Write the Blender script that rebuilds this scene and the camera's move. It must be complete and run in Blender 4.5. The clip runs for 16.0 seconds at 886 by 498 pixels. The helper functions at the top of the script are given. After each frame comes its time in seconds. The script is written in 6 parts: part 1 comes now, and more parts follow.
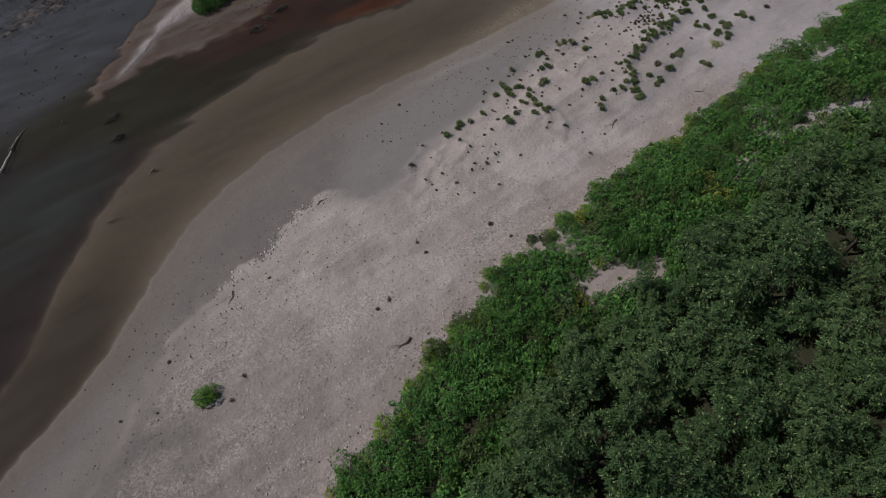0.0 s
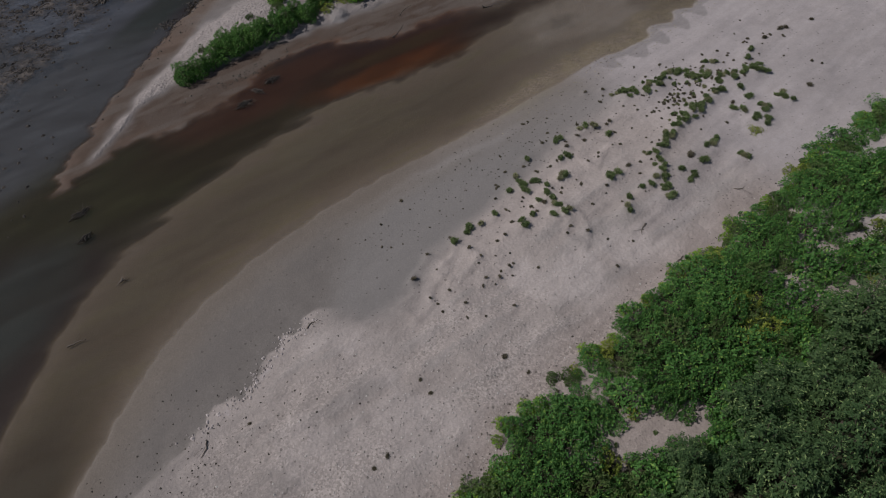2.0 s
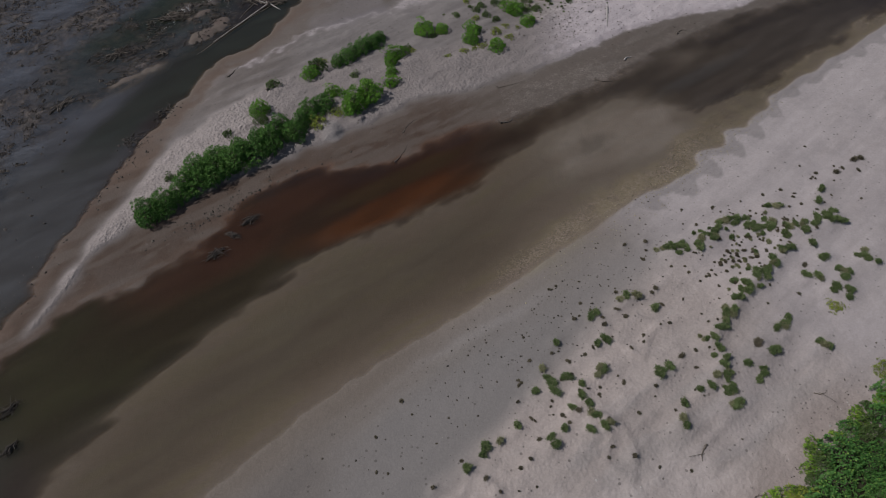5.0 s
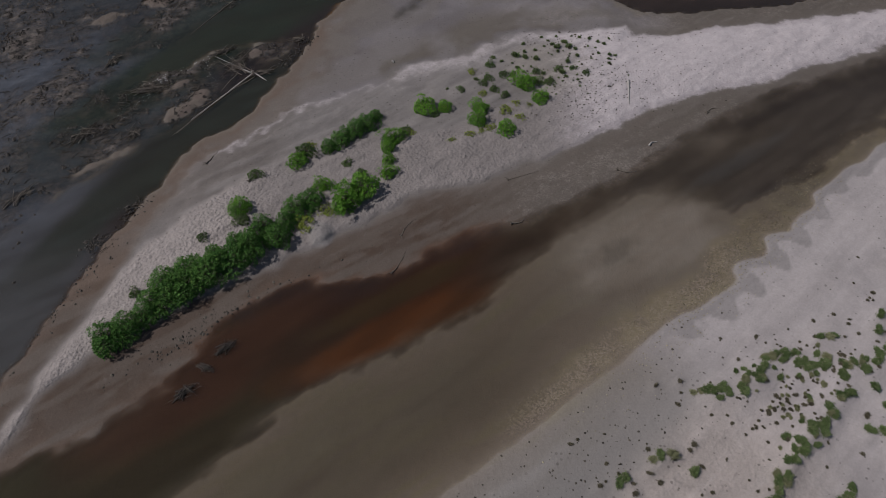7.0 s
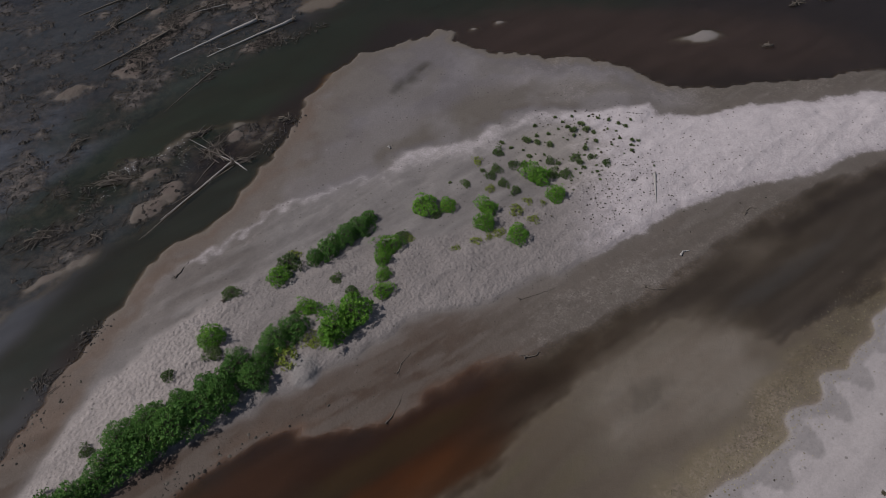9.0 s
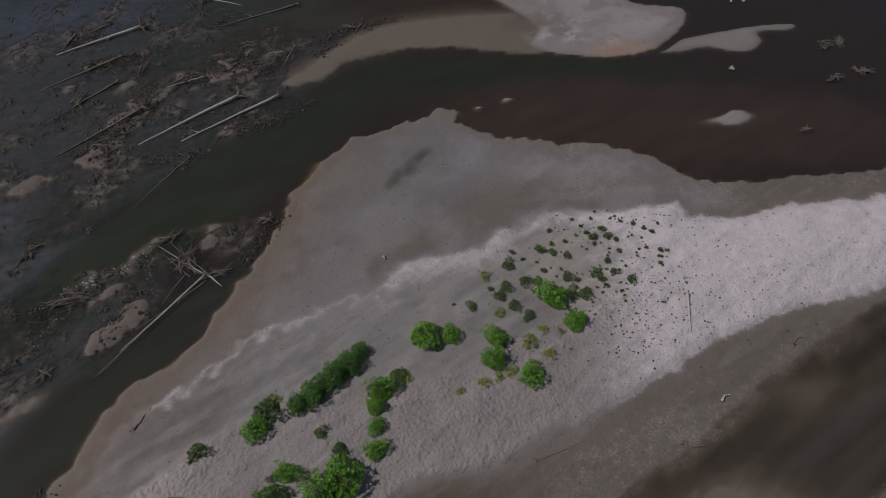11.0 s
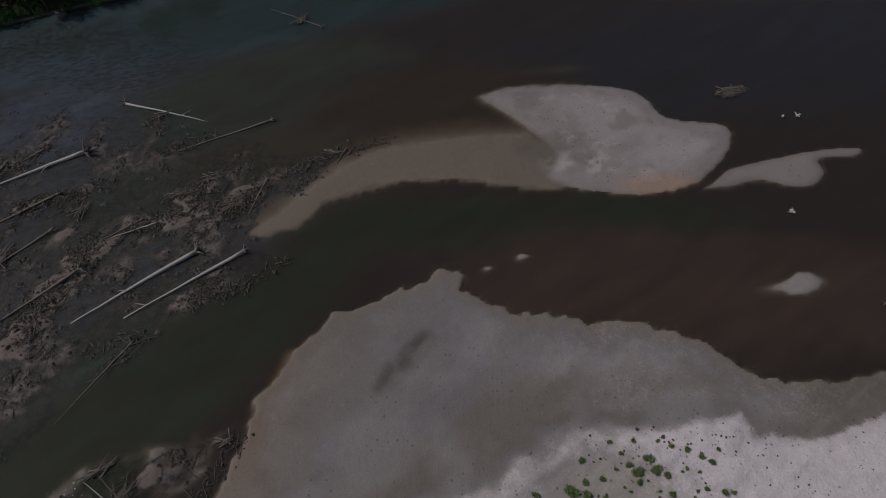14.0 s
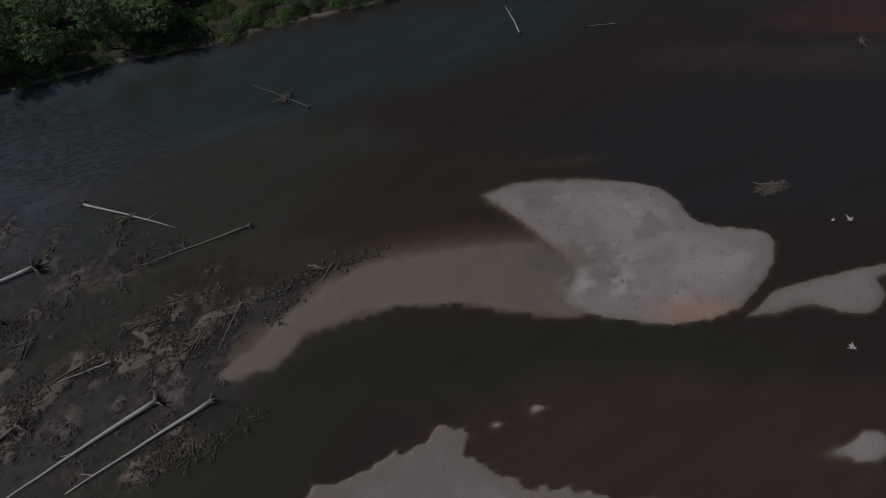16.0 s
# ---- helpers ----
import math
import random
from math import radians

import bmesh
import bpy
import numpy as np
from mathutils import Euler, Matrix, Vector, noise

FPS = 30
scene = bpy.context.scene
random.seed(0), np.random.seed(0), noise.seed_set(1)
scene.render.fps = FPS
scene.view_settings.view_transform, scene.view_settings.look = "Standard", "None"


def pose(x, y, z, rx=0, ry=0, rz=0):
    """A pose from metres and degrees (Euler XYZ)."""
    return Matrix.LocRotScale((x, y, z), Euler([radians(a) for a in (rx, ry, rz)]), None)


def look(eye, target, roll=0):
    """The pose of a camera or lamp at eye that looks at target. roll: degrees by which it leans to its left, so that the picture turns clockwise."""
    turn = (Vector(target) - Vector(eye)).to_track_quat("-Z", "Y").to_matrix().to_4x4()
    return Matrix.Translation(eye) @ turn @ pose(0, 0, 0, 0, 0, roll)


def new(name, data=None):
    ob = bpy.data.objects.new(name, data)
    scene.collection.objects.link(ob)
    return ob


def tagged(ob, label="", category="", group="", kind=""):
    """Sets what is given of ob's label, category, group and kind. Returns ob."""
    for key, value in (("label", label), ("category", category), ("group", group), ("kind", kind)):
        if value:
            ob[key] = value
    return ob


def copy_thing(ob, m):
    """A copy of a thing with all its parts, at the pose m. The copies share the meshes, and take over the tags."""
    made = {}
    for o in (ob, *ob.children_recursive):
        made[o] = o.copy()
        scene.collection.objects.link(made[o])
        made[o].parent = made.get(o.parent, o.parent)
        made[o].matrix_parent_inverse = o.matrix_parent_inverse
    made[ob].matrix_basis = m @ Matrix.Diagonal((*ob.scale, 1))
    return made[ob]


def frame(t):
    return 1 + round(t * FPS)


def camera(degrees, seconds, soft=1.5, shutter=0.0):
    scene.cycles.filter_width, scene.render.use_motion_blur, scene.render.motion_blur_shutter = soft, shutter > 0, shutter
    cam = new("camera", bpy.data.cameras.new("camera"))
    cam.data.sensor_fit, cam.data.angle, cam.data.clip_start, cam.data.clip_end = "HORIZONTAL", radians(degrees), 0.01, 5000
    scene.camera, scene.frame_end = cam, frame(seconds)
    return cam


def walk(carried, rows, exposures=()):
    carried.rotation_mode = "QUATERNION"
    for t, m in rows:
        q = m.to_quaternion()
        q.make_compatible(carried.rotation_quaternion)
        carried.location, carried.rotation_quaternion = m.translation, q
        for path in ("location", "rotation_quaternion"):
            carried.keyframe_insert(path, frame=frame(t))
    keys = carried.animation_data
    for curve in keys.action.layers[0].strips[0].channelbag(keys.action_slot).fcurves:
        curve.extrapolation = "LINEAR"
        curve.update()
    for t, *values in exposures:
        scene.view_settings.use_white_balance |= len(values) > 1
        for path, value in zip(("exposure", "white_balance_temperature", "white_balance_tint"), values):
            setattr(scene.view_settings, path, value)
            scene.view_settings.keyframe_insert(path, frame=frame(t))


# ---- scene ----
# The camera: a drone that flies level over a braided river, looking down and ahead.
cam = camera(70.0, 16.0, soft=0.9)
PATH = [
    (0, (3.242, 0.406, 61.416), (3.185, 1.554, 59.779), -2.3),
    (0.5, (3.006, 4.594, 61.437), (2.952, 5.744, 59.801), -2.3),
    (1, (2.783, 8.818, 61.457), (2.726, 9.971, 59.823), -2.2),
    (1.5, (2.555, 13.087, 61.476), (2.495, 14.241, 59.843), -2.2),
    (2, (2.318, 17.372, 61.49), (2.255, 18.527, 59.859), -2.1),
    (2.5, (2.08, 21.67, 61.497), (2.014, 22.827, 59.867), -2.1),
    (3, (1.839, 25.992, 61.502), (1.771, 27.151, 59.874), -2.1),
    (3.5, (1.593, 30.33, 61.503), (1.523, 31.489, 59.875), -2.1),
    (4, (1.336, 34.668, 61.51), (1.265, 35.83, 59.883), -2.0),
    (6.5, (0.134, 56.47, 61.647), (0.057, 57.635, 60.023), -1.8),
    (7, (-0.095, 60.851, 61.677), (-0.172, 62.018, 60.054), -1.8),
    (7.5, (-0.319, 65.286, 61.703), (-0.397, 66.454, 60.081), -1.8),
    (8, (-0.536, 69.779, 61.711), (-0.614, 70.946, 60.089), -1.8),
    (8.5, (-0.773, 74.269, 61.711), (-0.851, 75.438, 60.09), -1.9),
    (9, (-1.047, 78.747, 61.7), (-1.126, 79.917, 60.08), -1.9),
    (11.5, (-2.554, 100.796, 61.697), (-2.625, 101.981, 60.087), -1.7),
    (12, (-2.838, 105.345, 61.691), (-2.907, 106.532, 60.082), -1.7),
    (12.5, (-3.117, 109.961, 61.684), (-3.184, 111.149, 60.077), -1.6),
    (13, (-3.364, 114.613, 61.679), (-3.429, 115.804, 60.073), -1.6),
    (13.5, (-3.598, 119.278, 61.676), (-3.664, 120.47, 60.072), -1.6),
    (14, (-3.79, 123.922, 61.674), (-3.856, 125.116, 60.07), -1.7),
    (14.5, (-3.935, 128.573, 61.668), (-4.002, 129.77, 60.067), -1.8),
    (15, (-4.04, 133.242, 61.66), (-4.11, 134.441, 60.061), -1.9),
    (15.5, (-4.131, 137.956, 61.646), (-4.202, 139.157, 60.049), -2.0),
    (16, (-4.217, 142.697, 61.63), (-4.29, 143.9, 60.034), -2.2),
]
EXPOSURES = [(0.0, -0.3), (9.0, -0.3), (12.5, -0.45), (16.0, -0.65)]
walk(cam, [(t, look(eye, target, roll)) for t, eye, target, roll in PATH], EXPOSURES)

# ---- world and sun ----
SUN_FROM = (-1.0, -0.05, 1.25)          # towards the sun
world = bpy.data.worlds.new("sky")
scene.world = world
world.use_nodes = True
wn = world.node_tree.nodes
sky = wn.new("ShaderNodeTexSky")
sky.sky_type, sky.sun_disc = "NISHITA", False
sky.sun_elevation = math.atan2(SUN_FROM[2], math.hypot(SUN_FROM[0], SUN_FROM[1]))
sky.sun_rotation = math.atan2(SUN_FROM[0], SUN_FROM[1])
wn["Background"].inputs["Strength"].default_value = 0.055
world.node_tree.links.new(sky.outputs["Color"], wn["Background"].inputs["Color"])
sun = new("sun", bpy.data.lights.new("sun", "SUN"))
sun.data.energy, sun.data.angle, sun.data.color = 3.6, radians(0.6), (1.0, 0.96, 0.93)
sun.matrix_world = look((0, 0, 100), (-SUN_FROM[0], -SUN_FROM[1], 100 - SUN_FROM[2]))

# ---- node helpers ----


class Nodes:
    """A small wrapper to write node materials in a few lines."""

    def __init__(self, name):
        self.mat = bpy.data.materials.new(name)
        self.mat.use_nodes = True
        self.tree = self.mat.node_tree
        self.tree.nodes.clear()
        self.out = self.tree.nodes.new("ShaderNodeOutputMaterial")

    def put(self, socket, value):
        if isinstance(value, bpy.types.NodeSocket):
            self.tree.links.new(value, socket)
        elif isinstance(value, (tuple, list)) and len(value) == 3 and socket.type == "RGBA":
            socket.default_value = (*value, 1)
        else:
            socket.default_value = value

    def node(self, kind, inputs=()):
        n = self.tree.nodes.new(kind)
        for k, v in dict(inputs).items():
            self.put(n.inputs[k], v)
        return n

    def math(self, op, a, b=0.0, clamp=False):
        n = self.node("ShaderNodeMath")
        n.operation, n.use_clamp = op, clamp
        self.put(n.inputs[0], a)
        self.put(n.inputs[1], b)
        return n.outputs[0]

    def mix(self, fac, a, b, blend="MIX"):
        n = self.node("ShaderNodeMix")
        n.data_type, n.blend_type = "RGBA", blend
        self.put(n.inputs[0], fac)
        self.put(n.inputs[6], a)
        self.put(n.inputs[7], b)
        return n.outputs[2]

    def step(self, value, low, high):
        n = self.node("ShaderNodeMapRange")
        n.interpolation_type = "SMOOTHSTEP"
        self.put(n.inputs[0], value)
        n.inputs[1].default_value, n.inputs[2].default_value = low, high
        return n.outputs[0]

    def where(self):
        return self.node("ShaderNodeNewGeometry").outputs["Position"]

    def noise(self, scale, detail=3.0, rough=0.55, stretch=None, turn=0.0):
        place = self.where()
        if stretch:
            m = self.node("ShaderNodeMapping")
            m.vector_type = "TEXTURE"
            self.put(m.inputs["Vector"], place)
            m.inputs["Rotation"].default_value, m.inputs["Scale"].default_value = (0, 0, turn), stretch
            place = m.outputs[0]
        return self.node("ShaderNodeTexNoise", {"Vector": place, "Scale": scale, "Detail": detail, "Roughness": rough}).outputs[0]

    def attr(self, name):
        a = self.node("ShaderNodeAttribute")
        a.attribute_name = name
        c = self.node("ShaderNodeSeparateColor", {"Color": a.outputs["Color"]})
        return (*c.outputs, a.outputs["Alpha"])

    def bump(self, height, strength, distance):
        return self.node("ShaderNodeBump", {"Height": height, "Strength": strength, "Distance": distance}).outputs[0]

    def principled(self, color, rough=0.9, normal=None, spec=0.3):
        p = self.node("ShaderNodeBsdfPrincipled", {"Base Color": color, "Roughness": rough, "Specular IOR Level": spec})
        if normal:
            self.put(p.inputs["Normal"], normal)
        return p.outputs[0]

    def done(self, shader):
        self.put(self.out.inputs["Surface"], shader)
        return self.mat


# ---- materials ----


def ground_material():
    n = Nodes("river_sediment")
    dry, gravel, relief, trodden = n.attr("sediment")
    mud, crust, shaded_soil, wet = n.attr("deposit")
    mid = n.noise(0.9, 5, 0.6)
    fine, grit = n.noise(4.2, 4, 0.7), n.noise(12.0, 2, 0.7)
    streak = n.noise(0.55, 5, 0.62, (6.0, 0.7, 1.0), 0.78)
    drift = n.noise(0.16, 5, 0.62, (2.6, 0.9, 1.0), 0.7)
    clump = n.noise(1.7, 5, 0.68)
    wob = n.math("ADD", n.math("MULTIPLY", n.math("SUBTRACT", mid, 0.5), 0.55), n.math("MULTIPLY", n.math("SUBTRACT", fine, 0.5), 0.3))

    def edge(mask, low=0.4, high=0.6, much=1.0):
        return n.step(n.math("ADD", mask, n.math("MULTIPLY", wob, much)), low, high)

    def grey(v):
        return n.node("ShaderNodeCombineColor", {0: v, 1: v, 2: v}).outputs[0]

    base = n.node("ShaderNodeAttribute")
    base.attribute_name = "tone"
    under = n.node("ShaderNodeAttribute")
    under.attribute_name = "damp"
    col = n.mix(edge(dry, 0.28, 0.72, 1.25), under.outputs["Color"], base.outputs["Color"])
    patchy = n.math("ADD", n.math("ADD", n.math("MULTIPLY", n.math("SUBTRACT", streak, 0.5), 0.42), n.math("MULTIPLY", n.math("SUBTRACT", drift, 0.5), 0.50)),
                    n.math("ADD", n.math("MULTIPLY", n.math("SUBTRACT", mid, 0.5), 0.30), n.math("MULTIPLY", n.math("SUBTRACT", clump, 0.5), 0.16)))
    patchy = n.math("MULTIPLY", patchy, n.math("ADD", 0.35, n.math("MULTIPLY", dry, 0.55)))
    col = n.mix(1.0, col, grey(n.math("ADD", 1.0, patchy)), "MULTIPLY")
    # thin pale and dark lines that the falling water and the wind left
    line = n.math("MULTIPLY", n.step(streak, 0.60, 0.70), n.step(clump, 0.38, 0.62))
    col = n.mix(n.math("MULTIPLY", n.math("MULTIPLY", line, dry), 0.22), col, n.mix(0.5, col, (0.47, 0.42, 0.41)))
    col = n.mix(edge(crust, 0.1, 0.95, 1.5), col, n.mix(mid, (0.375, 0.334, 0.342), (0.485, 0.434, 0.448)))
    stones = n.node("ShaderNodeTexVoronoi", {"Vector": n.where(), "Scale": 5.6})
    stone = n.node("ShaderNodeSeparateColor", {"Color": stones.outputs["Color"]}).outputs[0]
    grav = n.mix(n.step(stone, 0.05, 0.95), (0.15, 0.128, 0.115), (0.46, 0.40, 0.375))
    col = n.mix(n.math("MULTIPLY", n.math("MULTIPLY", edge(gravel, 0.25, 0.85, 0.8), n.step(n.math("ADD", drift, n.math("MULTIPLY", wob, 0.6)), 0.38, 0.66)), 0.40), col, grav)
    flat = n.mix(n.step(n.math("ADD", n.math("MULTIPLY", mid, 0.6), n.math("MULTIPLY", clump, 0.4)), 0.40, 0.62), (0.030, 0.027, 0.027), (0.118, 0.098, 0.088))
    flat = n.mix(n.math("MULTIPLY", n.step(clump, 0.55, 0.66), 0.7), flat, (0.024, 0.021, 0.020))
    col = n.mix(edge(mud, 0.3, 0.7), col, flat)
    # soil below the trees, coloured extra dark for the shaded gaps between crowns
    col = n.mix(edge(shaded_soil, 0.35, 0.65), col, n.mix(mid, (0.018, 0.022, 0.010), (0.048, 0.046, 0.026)))
    shade = n.math("ADD", n.math("MULTIPLY", n.math("SUBTRACT", fine, 0.5), 0.42), n.math("MULTIPLY", n.math("SUBTRACT", grit, 0.5), 0.30))
    shade = n.math("ADD", 1.0, n.math("MULTIPLY", shade, n.math("ADD", 0.70, n.math("MULTIPLY", relief, 0.6))))
    col = n.mix(1.0, col, grey(shade), "MULTIPLY")
    dots = n.node("ShaderNodeTexVoronoi", {"Vector": n.where(), "Scale": 2.0})
    pick = n.node("ShaderNodeSeparateColor", {"Color": dots.outputs["Color"]})
    speck = n.math("MULTIPLY", n.step(n.math("SUBTRACT", n.math("MULTIPLY", pick.outputs[1], 0.34), dots.outputs["Distance"]), 0.0, 0.06), n.step(n.math("ADD", pick.outputs[0], n.math("MULTIPLY", mid, 0.5)), 0.93, 1.0))
    col = n.mix(n.math("MULTIPLY", speck, n.math("SUBTRACT", 0.5, n.math("MULTIPLY", wet, 0.4))), col, (0.06, 0.05, 0.045))
    cells = n.node("ShaderNodeTexVoronoi", {"Vector": n.where(), "Scale": 2.6})
    cells.feature = "SMOOTH_F1"
    dimple = cells.outputs["Distance"]
    high = n.math("ADD", n.math("MULTIPLY", dimple, n.math("ADD", 0.10, n.math("MULTIPLY", trodden, 0.95))), n.math("ADD", n.math("MULTIPLY", fine, 0.40), n.math("MULTIPLY", mid, 0.8)))
    high = n.math("ADD", high, n.math("MULTIPLY", n.math("MULTIPLY", streak, dry), 0.5))
    rough = n.math("SUBTRACT", 0.95, n.math("MULTIPLY", wet, 0.3))
    return n.done(n.principled(col, rough, n.bump(n.math("MULTIPLY", high, relief), 0.95, 0.30), 0.25))


def water_material():
    n = Nodes("river_water")
    read = n.node("ShaderNodeAttribute")
    read.attribute_name = "depth"
    depth = read.outputs["Fac"]
    cloud = n.noise(0.22, 5, 0.62, (2.2, 0.8, 1.0), 0.6)
    depth = n.math("MULTIPLY", depth, n.math("ADD", 0.7, n.math("MULTIPLY", cloud, 0.6)))
    tint = [n.math("EXPONENT", n.math("MULTIPLY", depth, -k)) for k in (0.9, 1.15, 1.55)]
    clear = n.node("ShaderNodeBsdfTransparent", {"Color": n.node("ShaderNodeCombineColor", dict(enumerate(tint))).outputs[0]}).outputs[0]
    # colour of each reach, with a sky reflection painted into the bluish ones
    silt_and_sky = n.node("ShaderNodeAttribute")
    silt_and_sky.attribute_name = "silt_and_sky"
    eddy = n.noise(0.6, 4, 0.6, (2.0, 0.9, 1.0), 0.55)
    weed = n.math("MULTIPLY", silt_and_sky.outputs["Alpha"], n.step(n.noise(1.25, 5, 0.7, (1.6, 0.8, 1.0), 0.3), 0.44, 0.60))
    swirl = n.step(n.math("ADD", n.math("MULTIPLY", cloud, 0.8), n.math("MULTIPLY", eddy, 0.2)), 0.3, 0.72)
    tinge = n.mix(swirl, n.mix(0.30, silt_and_sky.outputs["Color"], (0.0, 0.0, 0.0)), silt_and_sky.outputs["Color"])
    tinge = n.mix(n.math("MULTIPLY", weed, 0.75), tinge, (0.012, 0.014, 0.018))
    murk = n.node("ShaderNodeBsdfDiffuse", {"Color": tinge}).outputs[0]
    cover = n.math("SUBTRACT", 1.0, n.math("EXPONENT", n.math("MULTIPLY", depth, -2.0)))
    body = n.node("ShaderNodeMixShader", {0: cover, 1: clear, 2: murk}).outputs[0]
    wave = n.math("ADD", n.math("MULTIPLY", n.noise(1.3, 3, 0.6, (1.6, 0.7, 1.0), 0.5), 0.6), n.math("MULTIPLY", n.noise(7.0, 2), 0.25))
    normal = n.bump(wave, 0.25, 0.05)
    gloss = n.node("ShaderNodeBsdfGlossy", {"Color": (1, 1, 1), "Roughness": 0.06, "Normal": normal}).outputs[0]
    fresnel = n.node("ShaderNodeFresnel", {"IOR": 1.33, "Normal": normal}).outputs[0]
    return n.done(n.node("ShaderNodeMixShader", {0: fresnel, 1: body, 2: gloss}).outputs[0])


def leaf_material(name, low, high, tip=None, through_light=0.2):
    n = Nodes(name)
    whim = n.node("ShaderNodeObjectInfo").outputs["Random"]
    each = n.node("ShaderNodeNewGeometry").outputs["Random Per Island"]
    col = n.mix(n.math("ADD", n.math("MULTIPLY", each, 0.52), n.math("MULTIPLY", whim, 0.48)), low, high)
    if tip:
        col = n.mix(n.step(each, 0.86, 0.95), col, tip)
    gloss = n.principled(col, 0.6, None, 0.15)
    glow = n.node("ShaderNodeBsdfTranslucent", {"Color": col}).outputs[0]
    return n.done(n.node("ShaderNodeMixShader", {0: through_light, 1: gloss, 2: glow}).outputs[0])


def wood_material(name, low, high):
    n = Nodes(name)
    each = n.node("ShaderNodeNewGeometry").outputs["Random Per Island"]
    grain = n.noise(3.0, 5, 0.65, (1.0, 1.0, 1.0))
    fine = n.noise(22.0, 3, 0.6)
    col = n.mix(n.math("ADD", n.math("MULTIPLY", grain, 0.6), n.math("MULTIPLY", each, 0.4)), low, high)
    return n.done(n.principled(col, 0.85, n.bump(fine, 0.5, 0.03), 0.2))


def stone_material(name, low, high):
    n = Nodes(name)
    each = n.node("ShaderNodeNewGeometry").outputs["Random Per Island"]
    return n.done(n.principled(n.mix(each, low, high), 0.9, n.bump(n.noise(30.0, 3), 0.4, 0.02), 0.25))


SAND = ground_material()
WATER = water_material()
LEAF_WILLOW = leaf_material("willow_leaf", (0.068, 0.172, 0.020), (0.155, 0.320, 0.042), (0.22, 0.37, 0.065))
LEAF_THICKET = leaf_material("thicket_leaf", (0.042, 0.112, 0.024), (0.100, 0.215, 0.046), (0.17, 0.29, 0.07))
LEAF_BAND = leaf_material("edge_leaf", (0.042, 0.118, 0.029), (0.098, 0.225, 0.056), (0.19, 0.31, 0.07))
LEAF_FRINGE = leaf_material("fringe_leaf", (0.085, 0.175, 0.022), (0.200, 0.320, 0.045), (0.27, 0.36, 0.07))
LEAF_DARK = leaf_material("dark_leaf", (0.050, 0.086, 0.028), (0.112, 0.165, 0.054))
LEAF_YELLOW = leaf_material("yellow_leaf", (0.13, 0.18, 0.030), (0.26, 0.30, 0.060))
LEAF_TREE = leaf_material("cottonwood_leaf", (0.025, 0.058, 0.020), (0.086, 0.138, 0.054), (0.18, 0.25, 0.10))
LEAF_WOOD = leaf_material("bank_willow_leaf", (0.030, 0.064, 0.020), (0.092, 0.152, 0.054), (0.18, 0.25, 0.10))
LEAF_GREY = leaf_material("grey_herb_leaf", (0.12, 0.125, 0.065), (0.24, 0.24, 0.14), None, 0.1)
LEAF_OLIVE = leaf_material("olive_leaf", (0.060, 0.095, 0.034), (0.155, 0.200, 0.082), (0.25, 0.235, 0.155))
LEAF_BROWN = leaf_material("dry_herb_leaf", (0.060, 0.055, 0.038), (0.14, 0.12, 0.085), None, 0.1)
BARK = wood_material("bark", (0.05, 0.04, 0.03), (0.13, 0.11, 0.09))
DRIFT_PALE = wood_material("bleached_driftwood", (0.15, 0.135, 0.125), (0.46, 0.435, 0.42))
DRIFT_BLACK = wood_material("rotten_wood", (0.018, 0.016, 0.015), (0.085, 0.072, 0.064))
DRIFT_DARK = wood_material("damp_driftwood", (0.055, 0.045, 0.038), (0.20, 0.17, 0.145))
DRIFT_MUDDY = wood_material("muddy_driftwood", (0.026, 0.022, 0.019), (0.120, 0.102, 0.088))
CLOD = stone_material("dark_clod", (0.035, 0.030, 0.026), (0.11, 0.095, 0.08))
PEBBLE = stone_material("river_stone", (0.15, 0.13, 0.12), (0.45, 0.42, 0.40))

# ---- plan of the river: shorelines in metres ----
MAIN_EDGE = [(-60, -40), (-44, 8), (-41, 16.4), (-37.9, 22.8), (-34.6, 30.8), (-31.8, 43.5), (-27, 53.3), (-21, 61.2), (-13.4, 68.3), (-6.6, 73.7), (0.7, 79.2),
             (4.4, 81.6), (10.2, 86.1), (16.5, 91), (20.6, 94.5), (23.4, 96.6), (26.1, 97.9), (28.3, 99.4), (29.8, 100.6), (31, 101.8), (31, 103.4), (32.2, 104.4), (34.7, 105.1), (35.5, 106.3), (35.7, 108), (37.3, 108.7),
             (39, 109), (39.7, 110.3), (41.2, 111.8), (42.9, 113), (43.4, 114.9), (45.3, 116.4), (47.2, 117.9), (49.1, 119.6), (51.8, 121), (54.1, 123.4), (58, 126), (80, 142), (160, 190), (420, 270)]
SHOAL_BED = [(12.3, 107.7), (17.2, 110.7), (22.3, 113.6), (27.9, 114.7), (30.7, 113.2), (30.4, 110.3), (33.3, 109.1), (30.7, 106.0), (29.1, 104.4), (22.9, 101.3), (17.6, 99.4), (13.0, 99.2), (11.8, 101.5), (11.4, 103.9)]
RIPPLED = [(16, 136), (6, 131), (-2, 126.5), (-8.5, 124.1), (-13.9, 123.1), (-19.2, 121.7), (-24.1, 120.4), (-27.5, 117.4), (-30.8, 114.6), (-36.2, 109.2), (-39.6, 104.2), (-41.2, 99.7), (-42.6, 95.8),
           (-44.2, 91.3), (-45.5, 85.8), (-46.4, 81), (-47.3, 77.4)]
